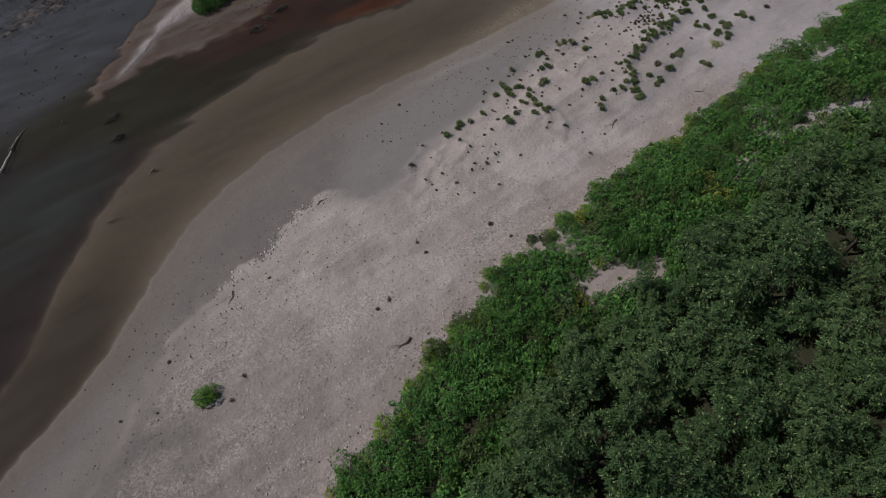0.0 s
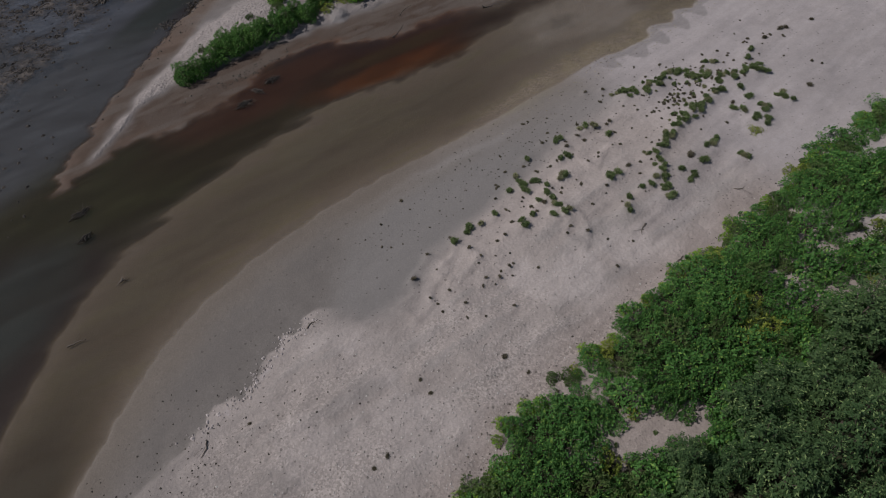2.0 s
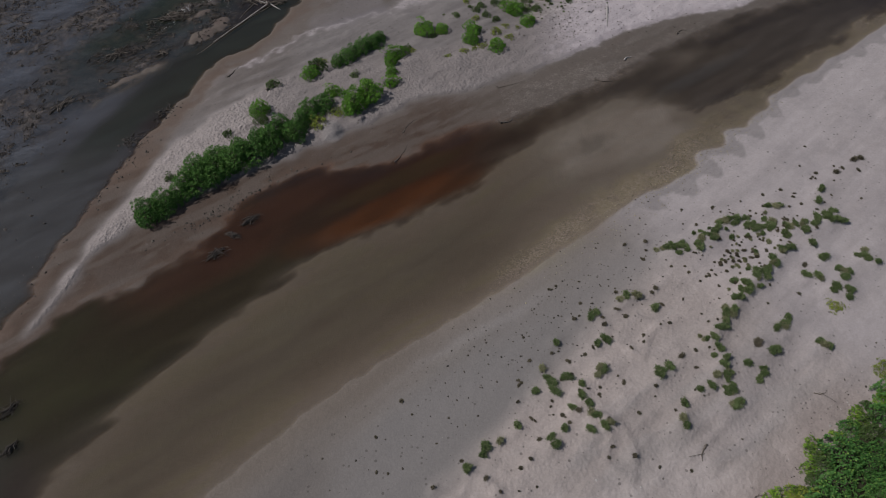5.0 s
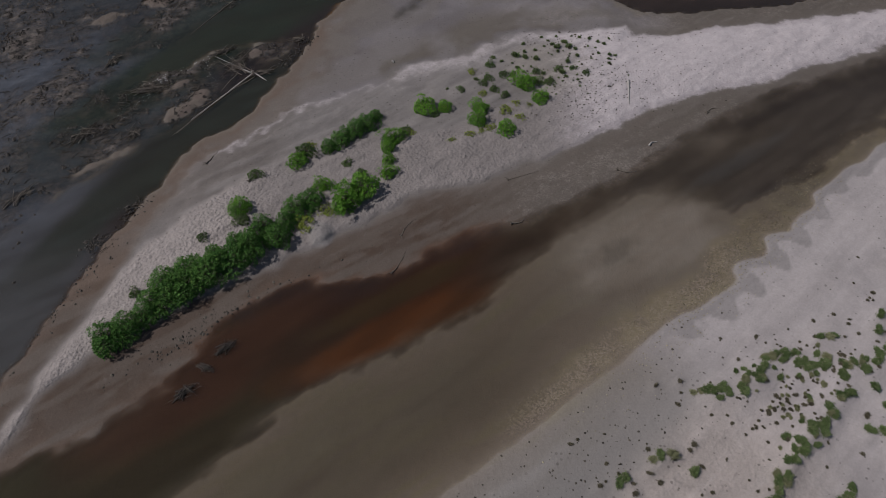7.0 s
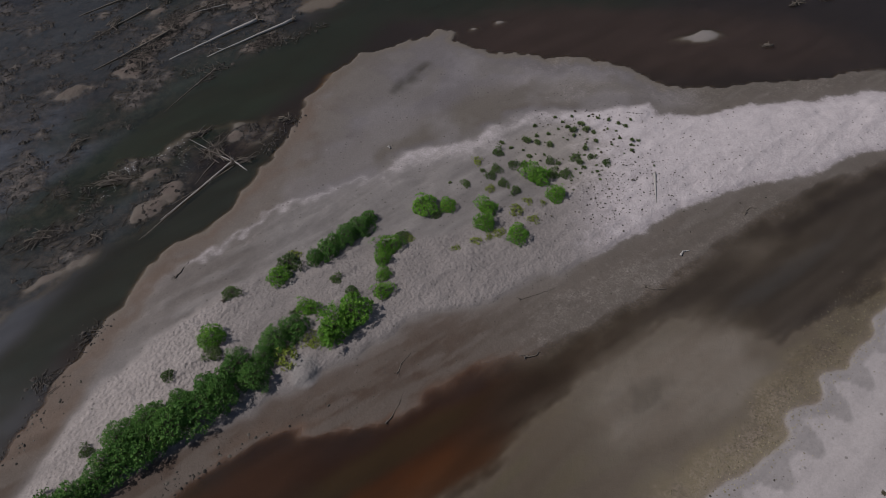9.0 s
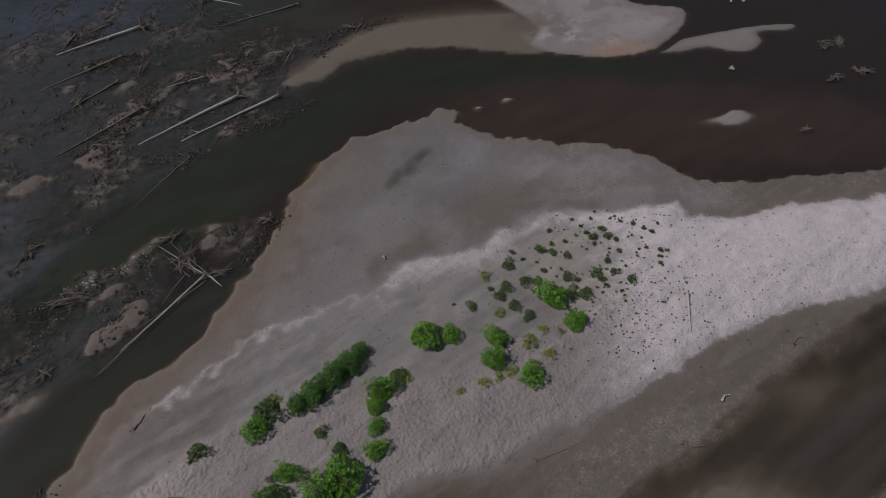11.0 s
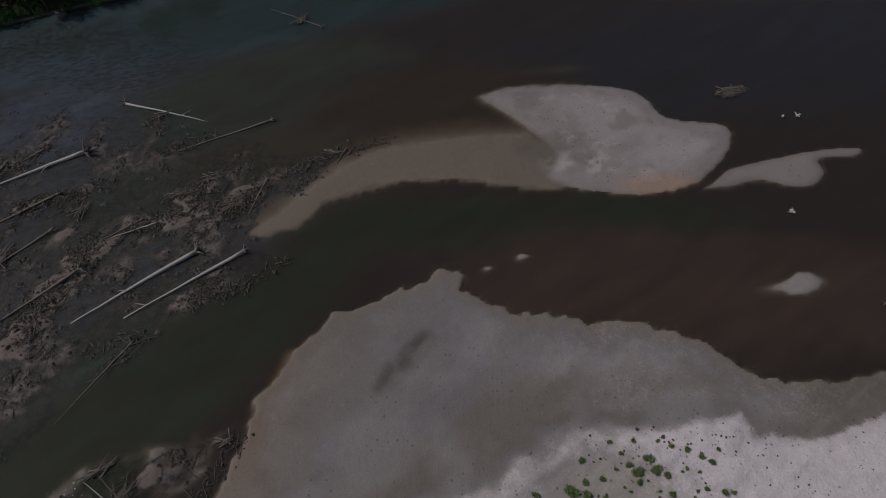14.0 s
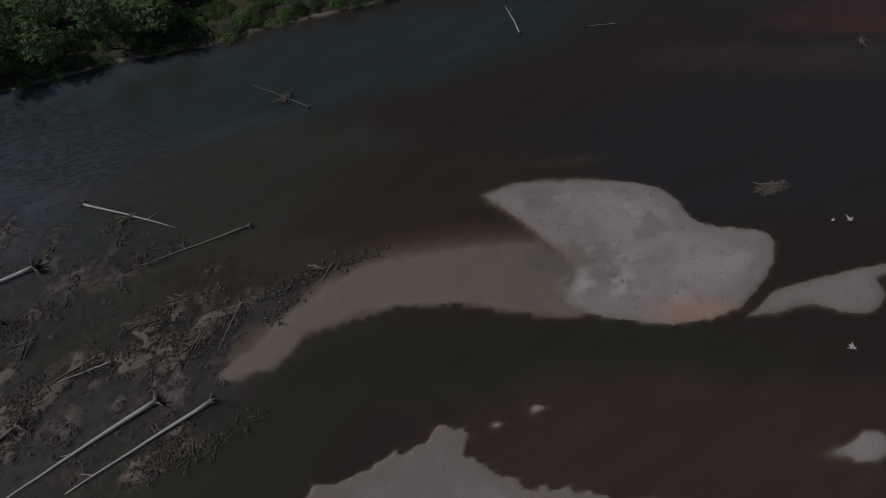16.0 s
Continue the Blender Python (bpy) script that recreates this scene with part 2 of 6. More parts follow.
DRIFT_LINES = [((-48.2, 169.6), (-36.3, 178.9)), ((-37.1, 160.3), (-27.2, 165.4)), ((-34.4, 174.3), (-29.5, 177.9)), ((-64, 162.7), (-58.5, 165.8)), ((-56.4, 155.4), (-49.1, 163)), ((-37.7, 171.5), (-35.4, 174.8)),
               ((-67.4, 179.1), (-61.9, 186.9)), ((-45.5, 154.8), (-39.8, 157.1)), ((-56.9, 122), (-51.6, 124.7)), ((-55.7, 129.2), (-46.3, 134.4)), ((-51.6, 132.2), (-46.7, 123.1)), ((-46.3, 103.9), (-44.4, 105.9)),
               ((-43.9, 108.6), (-42, 112.2)), ((-42.7, 125.9), (-40.6, 133.5)), ((-29.5, 138.5), (-25.4, 146.5)), ((-62, 172), (-50, 181)), ((-45, 186), (-38, 190))]
# ridges of mud and drift on the flats, with half their width
MUD_RIDGES = [(1.1, ((-53.9, 157.8), (-51.9, 162.0), (-50.0, 165.1), (-49.1, 167.3))), (0.75, ((-46.6, 172.7), (-42.8, 173.8), (-38.4, 175.7), (-34.7, 176.6))), (1.0, ((-34.7, 176.6), (-31.9, 178.2), (-29.5, 181.3))),
              (0.8, ((-51.4, 167.1), (-48.1, 169.9))), (0.7, ((-35.7, 161.5), (-34.1, 163.4), (-32.4, 164.6))), (0.6, ((-41.1, 177.6), (-37.6, 179.5))), (1.3, ((-52.7, 155.2), (-52.0, 159.9), (-52.6, 163.4))),
              (0.5, ((-61.8, 175.0), (-57.6, 176.9), (-53.9, 178.8)))]
DRIFT_LINES += [(a, b) for _, line in MUD_RIDGES for a, b in zip(line, line[1:])] * 2
DRIFT_LINES += [((-36.2, 160.8), (-30.5, 163.3)), ((-30.5, 163.3), (-25.0, 168.4)), ((-42.0, 152.7), (-39.5, 156.7)), ((-27.2, 182.3), (-21.5, 186.1)), ((-21.5, 186.1), (-14.9, 188.6))]
MAIN_DEEP = [(-75, -40), (-52, 5), (-44.5, 24.6), (-43.6, 34), (-42.5, 47), (-40.5, 55), (-37.6, 61), (-34.4, 66), (-31.4, 70.2), (-28, 74.6), (-24, 78.4), (-19.4, 83), (-14.5, 87.6), (-7.7, 91),
             (-1.5, 95.2), (3.7, 99.3), (9.3, 104.5), (15.9, 109.2), (21.6, 114.2), (30.5, 112), (36.7, 114), (47.5, 121), (59.7, 130.5), (100, 158), (180, 205), (420, 290)]
MAIN_DRY = [(-48, -40), (-34, 5), (-31, 15), (-29.6, 24.9), (-28.3, 30.7), (-26, 34.2), (-24.1, 37.1), (-22.7, 39.6), (-19.8, 42.2), (-18.6, 44.7), (-17.2, 47.8), (-15.8, 49.4), (-13.4, 51.5), (-9, 51), (-5.5, 52.4), (-3.5, 55.5), (-1.9, 59.9), (1.2, 62.2), (4, 65.6), (9, 71.2), (14, 77), (20, 83.5), (29, 92),
            (36, 101), (48, 112), (90, 140), (160, 185), (420, 265)]
RIGHT_FAR = [(4000, 700), (4000, -4000), (-700, -4000), (-200, -400)]
ISLE_LOW = [(-50.6, 69), (-49, 70.5), (-47, 73.9), (-43.2, 78.4), (-37.9, 81.6), (-35.8, 83.6), (-31.6, 87.2), (-29.2, 90.2), (-27.6, 94.1), (-24.9, 96.9), (-20.7, 99.9), (-15.3, 100.4), (-9.3, 101.9),
            (-5.3, 104.6), (1.6, 109.3), (7.4, 110.9), (12.7, 114), (20.6, 118.9), (24.8, 122.6), (32.9, 128.2), (41.5, 133.8), (50.1, 138.1), (56.1, 140.6), (75, 150), (92, 164)]
ISLE_HIGH = [(85, 166), (70, 160), (50.8, 156.1), (39.9, 154.4), (33.2, 153.2), (28.5, 153.7), (25.2, 155.1), (23.5, 157.5), (18.5, 158.9), (15, 160.3), (10.5, 159.7), (9.1, 160.7),
             (3, 160.6), (0, 162.2), (-3.9, 164.3), (-3.1, 166.2), (-5.5, 167), (-7.9, 165.3), (-12.4, 162.5), (-18.3, 160.2), (-20.3, 158.1), (-22.7, 154.1), (-25.4, 149),
             (-25.5, 145), (-28.8, 135.5), (-31.3, 129.2), (-34, 125.2), (-38.1, 121.5), (-40.5, 115), (-43.2, 107.8), (-45.4, 100.5), (-47, 94), (-48, 88.5), (-49, 83.9), (-49.8, 79.1), (-50.7, 74.6), (-51.2, 71)]
ISLE_DRY_LOW = [(-47.6, 74.4), (-46.4, 77), (-45.1, 79.8), (-44.6, 82.8), (-43.8, 85.3), (-41.6, 88), (-39.8, 90.2), (-35.2, 93.4), (-29.3, 98.1), (-20.4, 103.5), (-17, 105.6), (-11.9, 109.3), (-6.4, 113.2),
                (1.4, 115.7), (5.5, 118.3), (11, 120.9), (18.4, 125.5), (26.2, 130.5), (34.2, 134.1), (42.2, 136.4), (49.1, 139.7), (56.6, 142.1), (75, 152)]
ISLE_DRY_HIGH = [(75, 156), (48.9, 151), (40.6, 149.9), (35.4, 148.5), (31.7, 147.1), (25.7, 147.3), (24.1, 149.1), (20, 149), (13, 148), (6.1, 147), (2.6, 145.2), (-0.8, 142.3),
                 (-4, 141), (-10.5, 138.9), (-14.5, 134.8), (-21.1, 131.4), (-26.6, 128.3), (-29.2, 125.2), (-32.9, 122), (-36.9, 118.7), (-39, 112), (-40.6, 105), (-41.6, 99.7), (-43, 95.8), (-44.5, 91.3), (-45.8, 85.8), (-46.6, 81), (-47.4, 77.4)]
BAR = [(-2, 198), (2.8, 200.1), (11.5, 200.9), (18.4, 200.3), (22.4, 198.3), (25, 193.8), (32.8, 192.3), (32.4, 188.4), (29.4, 183.8), (25, 180.5), (18.7, 179.1), (11.3, 179.8),
       (6.9, 181.8), (8.3, 185.8), (5, 191), (1, 195.4)]
BAR_TAIL = [(5, 191), (-5.6, 189.7), (-13.7, 187.8), (-19.8, 184.8), (-23.9, 180.3), (-27.8, 176), (-30.8, 172), (-29.5, 171.1), (-24.3, 173.1), (-20.5, 177.7), (-13.1, 180.2),
            (-5.4, 181.1), (2.2, 180.1), (9.8, 179.7), (10.3, 186.4)]
BARLET = [(27.1, 180), (31.7, 183.9), (37.5, 185.6), (43.5, 187.4), (49.8, 187.9), (47.8, 186.3), (43.7, 185.7), (43.6, 183), (39.9, 180.5), (35, 181.7), (30.2, 180.4)]
SHOALS = [(34.8, 165.5, 3.6, 1.4), (3.6, 168.9, 0.8, 0.32), (-1.0, 166.9, 0.8, 0.34)]
MUD_ISLES = [(-53.9, 155.7, 2.8, 1.5), (-51.5, 162.1, 3.4, 1.6), (-33.9, 163.4, 2.6, 0.9), (-48.5, 168.7, 1.6, 0.8), (-33.5, 141.8, 1.3, 1.0), (-48.8, 119.6, 3.0, 0.8), (-41.8, 128.9, 3.0, 1.1), (-40.4, 132.2, 2.2, 0.9), (-44, 134.3, 1.8, 1.0),
             (-35.2, 174.2, 2.8, 0.9), (-39, 174.2, 2.4, 0.6), (-46.5, 171.6, 1.4, 0.7), (-62.5, 170.5, 2.0, 0.6), (-31.5, 178.2, 1.4, 0.7), (-60.6, 150.3, 2.6, 1.2), (-53.5, 171.4, 1.6, 0.6)]
DEBRIS = [(-68.6, 199), (-63.8, 199), (-55.5, 197), (-47.8, 197), (-40.5, 192.4), (-29.2, 187.2), (-17, 188.5), (-16.7, 186.6), (-21.8, 184), (-25, 179.3), (-28.3, 176.4),
          (-29.8, 172.2), (-26.2, 168.5), (-28.9, 165.5), (-33.6, 160.9), (-38.9, 157.2), (-46, 146.7), (-48.2, 142.2), (-55, 128), (-58, 112), (-57.5, 98), (-62, 86), (-74, 70), (-92, 58), (-130, 90), (-110, 180)]
JAM = [(-26, 148), (-28.5, 143.5), (-32.5, 138), (-35, 134.0), (-39, 128.5), (-43, 124.5), (-52, 114), (-60, 104), (-66, 118), (-56, 130), (-50.9, 136), (-44.6, 138), (-40.5, 142.5), (-36, 143.5), (-30, 146)]
FAR_BANK = [(-600, 60), (-200, 160), (-110, 203), (-76.1, 218.3), (-68.6, 221.7), (-61.1, 226), (-52.5, 228.2), (-44, 231.2), (-39.9, 234.4), (-33.7, 236.7), (-26.4, 240), (-17.9, 243.4),
            (10, 254), (60, 272), (160, 300), (420, 360), (4000, 1200), (4000, 4000), (-4000, 4000), (-4000, -600)]
WOOD_EDGE = [(-20, -30), (-13, 0), (-8.7, 15.1), (-7.4, 18.6), (-5.3, 20), (-3.3, 22.8), (-1.2, 26.4), (-0.1, 30.3), (2.3, 32.7), (5.4, 35.9), (6.8, 39.6), (10.8, 42.8), (15.9, 48.2),
             (19.8, 51.5), (23.9, 56), (31.2, 60.5), (35.5, 65.5), (39.5, 68.6), (46.1, 74.6), (54.7, 81.6), (63.7, 88.5), (90, 108), (140, 140), (420, 230)]
TALL_EDGE = [(-6, -30), (-1, 0), (4, 15.2), (7.8, 19.5), (11.4, 24.1), (14.2, 29.1), (20.8, 34.5), (28.1, 40.4), (35.7, 45.2), (44.3, 52.2), (53.2, 57.9), (59.6, 61.9), (90, 84), (140, 120), (420, 210)]
CLEARINGS = [(20.4, 38.5, 3.4, 1.3), (43.2, 60.6, 1.4, 0.9), (45.8, 54.8, 2.6, 0.8), (39.6, 56.4, 0.9, 0.6), (49.5, 62.6, 1.3, 0.5), (55.4, 66, 2.6, 1.0), (44.2, 65.8, 0.9, 0.45), (12.9, 43.4, 0.9, 0.2), (56, 77.5, 1.4, 0.6)]


# clumps of herbs on the sand bar, each on a low mound of caught sand: x, y, width
HERBS_BELT = [(24.9, 87.6, 2.1), (26.1, 88.2, 2.1), (28.0, 88.2, 2.8), (29.7, 88.9, 2.8), (31.8, 91.5, 2.9), (33.3, 91.8, 3.3), (34.7, 90.9, 2.8), (30.5, 90.3, 2.1), (36.8, 90.9, 3.3), (38.7, 90.6, 3.3), (40.5, 91.0, 3.2), (42.5, 91.7, 3.3), (44.2, 92.6, 3.3), (44.8, 92.0, 2.8), (44.9, 97.3, 2.5), (43.8, 94.9, 1.7),
    (38.5, 94.1, 2.2), (37.4, 94.1, 1.4), (41.1, 88.6, 1.9), (42.1, 86.7, 2.1), (38.9, 84.0, 2.0), (40.3, 84.0, 2.4), (43.5, 84.7, 3.1), (41.4, 82.1, 2.4), (43.3, 81.9, 2.9), (46.5, 86.9, 3.1), (47.7, 86.1, 1.3), (35.1, 77.7, 3.2), (38.4, 75.2, 2.9), (32.9, 74.3, 2.2), (31.5, 71.9, 2.8), (29.9, 73.0, 1.6)]
HERBS_DIAGONAL = [(38.3, 87.7, 2.5), (37.2, 87.5, 2.5), (35.7, 85.4, 3.2), (34.3, 84.1, 3.1), (33.2, 83.4, 2.4), (32.3, 82.3, 2.6), (31.0, 80.9, 2.4), (30.1, 79.4, 2.3), (28.8, 78.2, 2.8), (28.1, 77.0, 2.3), (27.2, 75.9, 1.9), (27.6, 74.5, 2.2),
    (27.9, 73.3, 1.8), (27.6, 72.6, 1.9), (26.5, 71.5, 1.8), (25.8, 70.4, 1.8), (24.7, 69.9, 1.4), (27.6, 71.5, 1.8), (27.7, 70.1, 1.5), (22.9, 68.4, 2.0), (22.3, 66.9, 2.0), (22.5, 66.0, 2.0), (27.8, 68.4, 2.2), (20.9, 71.3, 2.5), (22.0, 72.2, 1.9)]
HERBS_NEAR = [(18.7, 80.9, 2.4), (19.9, 81.1, 1.9), (21.7, 79.4, 2.0), (14.7, 78.5, 2.2), (10.6, 75.1, 1.4), (15.8, 75.5, 1.8), (14.8, 74.7, 1.4), (8.9, 71.9, 1.4), (9.5, 70.7, 2.1), (11.0, 70.9, 2.3), (10.0, 69.4, 1.7), (8.2, 69.4, 1.4), (15.2, 71.9, 2.5), (14.5, 71.2, 1.8),
    (12.8, 70.1, 1.9), (12.7, 69.1, 1.9), (13.3, 68.3, 1.7), (11.7, 67.7, 1.3), (14.1, 66.9, 2.1), (15.2, 66.1, 2.1), (13.3, 65.4, 1.7), (10.7, 65.4, 1.7), (9.4, 64.7, 1.3), (9.7, 63.8, 1.6), (6.2, 65.6, 1.5), (4.4, 64.1, 1.5), (3.1, 63.3, 2.4), (1.2, 61.4, 1.6)]
DRY_HERBS = [(31.6, 75.2, 2.3), (23.5, 73.6, 1.4), (22.2, 82.2, 1.2), (12.8, 77.9, 1.1), (16.0, 77.3, 1.3), (18.4, 78.4, 1.1), (17.5, 79.2, 1.1), (12.3, 67.4, 1.3), (8.3, 64.4, 1.1), (7.3, 62.5, 1.0), (6.3, 68.2, 0.8), (3.0, 60.5, 1.0), (4.4, 59.3, 0.8), (-1.8, 59.5, 0.9),
    (-3.3, 56.1, 1.3), (17.1, 63.0, 1.1), (7.7, 58.1, 1.0), (11.0, 57.9, 0.8), (20.0, 58.1, 1.0), (4.9, 56.4, 0.8), (6.5, 56.6, 1.0), (4.6, 55.2, 0.8), (-1.3, 53.6, 0.7), (0.8, 54.7, 0.8), (2.7, 52.9, 0.8), (8.0, 52.7, 0.9), (19.6, 88.3, 1.0), (22.1, 88.8, 1.0)]
DRY_HERBS_APART = [(-5.5, 68.2, 1.0), (-4.3, 66.7, 0.5), (-7.7, 64.3, 0.8), (-7.3, 60.9, 0.7), (-6.2, 60.8, 0.5), (-0.6, 66.4, 0.5), (-1.7, 63.8, 0.5), (7.7, 72.9, 0.8), (10.4, 81.9, 0.9), (11.1, 82.4, 0.7), (22.4, 61.9, 0.7), (27.8, 65.1, 0.5), (56.1, 104.7, 1.7), (50.8, 102.4, 2.0),
    (51.7, 102.7, 1.7), (47.9, 100.2, 1.8), (45.2, 100.1, 1.2), (48.8, 100.9, 1.1), (50.6, 100.5, 1.0), (53.0, 94.5, 1.1), (54.2, 93.9, 1.0), (51.1, 89.3, 1.8), (49.3, 95.7, 0.7), (39.4, 85.5, 1.5), (26.3, 84.4, 0.8), (28.6, 84.0, 0.8), (30.6, 88.9, 0.9), (23.8, 87.9, 1.0)]
STRAY_HERBS = [(-19.2, 26.9, 1), (-20, 24.3, 1), (-27.7, 28.7, 0.9), (-27.4, 23, 0.6), (-30.9, 22.1, 0.7), (-4.7, 36, 1), (-5.9, 34.8, 1), (-0.9, 42.5, 1.1), (-2, 43.9, 0.8), (6.8, 46.6, 1.4),
    (9.2, 44.9, 0.9), (-18.8, 39.1, 0.8)]

# reaches of water: x, y, half length, half width, turn, colour of the silt; bluish ones have reflected sky painted in
REACHES_UP = [(-68, 100, 28, 20, 0.9, (0.118, 0.126, 0.148)), (-58, 168, 44, 20, 0.75, (0.070, 0.073, 0.076)), (-70, 188, 26, 9, 0.5, (0.076, 0.088, 0.112)), (-67, 130, 22, 13, 0.75, (0.132, 0.142, 0.168)), (-50, 126, 16, 7, 0.9, (0.070, 0.078, 0.082)), (-40, 182, 20, 7, 0.65, (0.048, 0.054, 0.044)), (-46, 152, 20, 5, 0.75, (0.050, 0.058, 0.048)), (-27, 188, 16, 4.5, 0.35, (0.058, 0.052, 0.037)), (-50, 103, 26, 3.2, 1.2, (0.036, 0.046, 0.040)), (-64, 212, 46, 12, 0.3, (0.058, 0.094, 0.116)),
           (-24, 226, 44, 10, 0.35, (0.026, 0.054, 0.056)), (-34, 200, 22, 9, 0.4, (0.046, 0.056, 0.044)), (40, 208, 60, 13, 0.2, (0.029, 0.031, 0.041))]
REACHES_DOWN = [(-37, 124, 18, 3.6, 1.05, (0.034, 0.043, 0.035)), (8, 204.0, 6, 0.9, 0.15, (0.070, 0.062, 0.054)), (-8, 198, 19, 9, 0.2, (0.050, 0.036, 0.027)), (-36, 150, 34, 6, 0.85, (0.030, 0.042, 0.028)),
           (5, 174, 26, 5, 0.05, (0.026, 0.038, 0.026)), (26, 164, 34, 9, -0.05, (0.072, 0.048, 0.041)), (-42, 75, 26, 12, 0.7, (0.042, 0.041, 0.019)), (-30, 82, 14, 7, 0.7, (0.038, 0.030, 0.015)),
           (-26, 89, 16, 4.0, 0.75, (0.062, 0.030, 0.018)), (-3, 99.0, 21, 4.8, 0.50, (0.050, 0.023, 0.012)), (-6, 95.4, 15, 2.2, 0.57, (0.108, 0.035, 0.010)), (-8, 98.6, 11, 1.4, 0.57, (0.054, 0.036, 0.016)), (10, 107.5, 12, 3.5, 0.6, (0.052, 0.033, 0.023)), (42, 124, 30, 6, 0.55, (0.086, 0.070, 0.058)), (36, 121, 11, 1.3, 0.62, (0.092, 0.083, 0.077)), (66, 238, 18, 5, 0.1, (0.080, 0.034, 0.031)), (54, 227, 30, 4, 0.0, (0.052, 0.043, 0.041)), (-52, 48, 15, 7, 1.1, (0.050, 0.058, 0.054))]


def spline(points, steps=4):
    """A smooth line through control points."""
    p = np.array(points, float)
    q = np.vstack([2 * p[0] - p[1], p, 2 * p[-1] - p[-2]])
    out = []
    for i in range(1, len(q) - 2):
        a, b, c, d = q[i - 1:i + 3]
        for k in range(steps):
            s = k / steps
            out.append(0.5 * (2 * b + (c - a) * s + (2 * a - 5 * b + 4 * c - d) * s * s + (3 * b - a - 3 * c + d) * s ** 3))
    return np.vstack([out, p[-1:]])


def side(x, y, poly):
    """Signed distance in metres to a closed outline, positive inside."""
    poly = np.asarray(poly, float)
    best, inside = np.full(x.shape, 1e9), np.zeros(x.shape, bool)
    for (ax, ay), (bx, by) in zip(poly, np.roll(poly, -1, 0)):
        dx, dy = bx - ax, by - ay
        s = np.clip(((x - ax) * dx + (y - ay) * dy) / (dx * dx + dy * dy + 1e-9), 0, 1)
        best = np.minimum(best, (x - ax - s * dx) ** 2 + (y - ay - s * dy) ** 2)
        if ay != by:
            inside ^= ((ay > y) != (by > y)) & (x < dx * (y - ay) / dy + ax)
    return np.where(inside, 1, -1) * np.sqrt(best)


def lattice(x, y, seed):
    """Smooth value noise on whole metres, 0 to 1."""
    table = np.random.RandomState(seed).rand(256, 256)
    i, j = np.floor(x).astype(int), np.floor(y).astype(int)
    u, v = x - i, y - j
    u, v = u * u * (3 - 2 * u), v * v * (3 - 2 * v)
    a, b = table[i & 255, j & 255], table[(i + 1) & 255, j & 255]
    c, d = table[i & 255, (j + 1) & 255], table[(i + 1) & 255, (j + 1) & 255]
    return (a * (1 - u) + b * u) * (1 - v) + (c * (1 - u) + d * u) * v


def fbm(x, y, scale, seed, octaves=4):
    total, gain = np.zeros(x.shape), 0.5
    for o in range(octaves):
        c, q = math.cos(0.6 + 1.1 * o) * scale * 2 ** o, math.sin(0.6 + 1.1 * o) * scale * 2 ** o
        total += gain * lattice(x * c - y * q + 17.3 * o, x * q + y * c - 9.1 * o, seed + o)
        gain *= 0.5
    return total / (1 - 0.5 ** octaves)


def smooth(v, low, high):
    s = np.clip((v - low) / (high - low), 0, 1)
    return s * s * (3 - 2 * s)


def ovals(x, y, rows, soft=0.9, turn=0.2):
    """Roughly the signed distance to the nearest of some ovals (x, y, half length, half width) that lie along the river."""
    best = np.full(x.shape, -1e9)
    c, s = math.cos(turn), math.sin(turn)
    for ox, oy, a, b in rows:
        u, v = (x - ox) * c + (y - oy) * s, (y - oy) * c - (x - ox) * s
        best = np.maximum(best, (1 - np.sqrt((u / a) ** 2 + (v / b) ** 2)) * min(a, b) * soft)
    return best


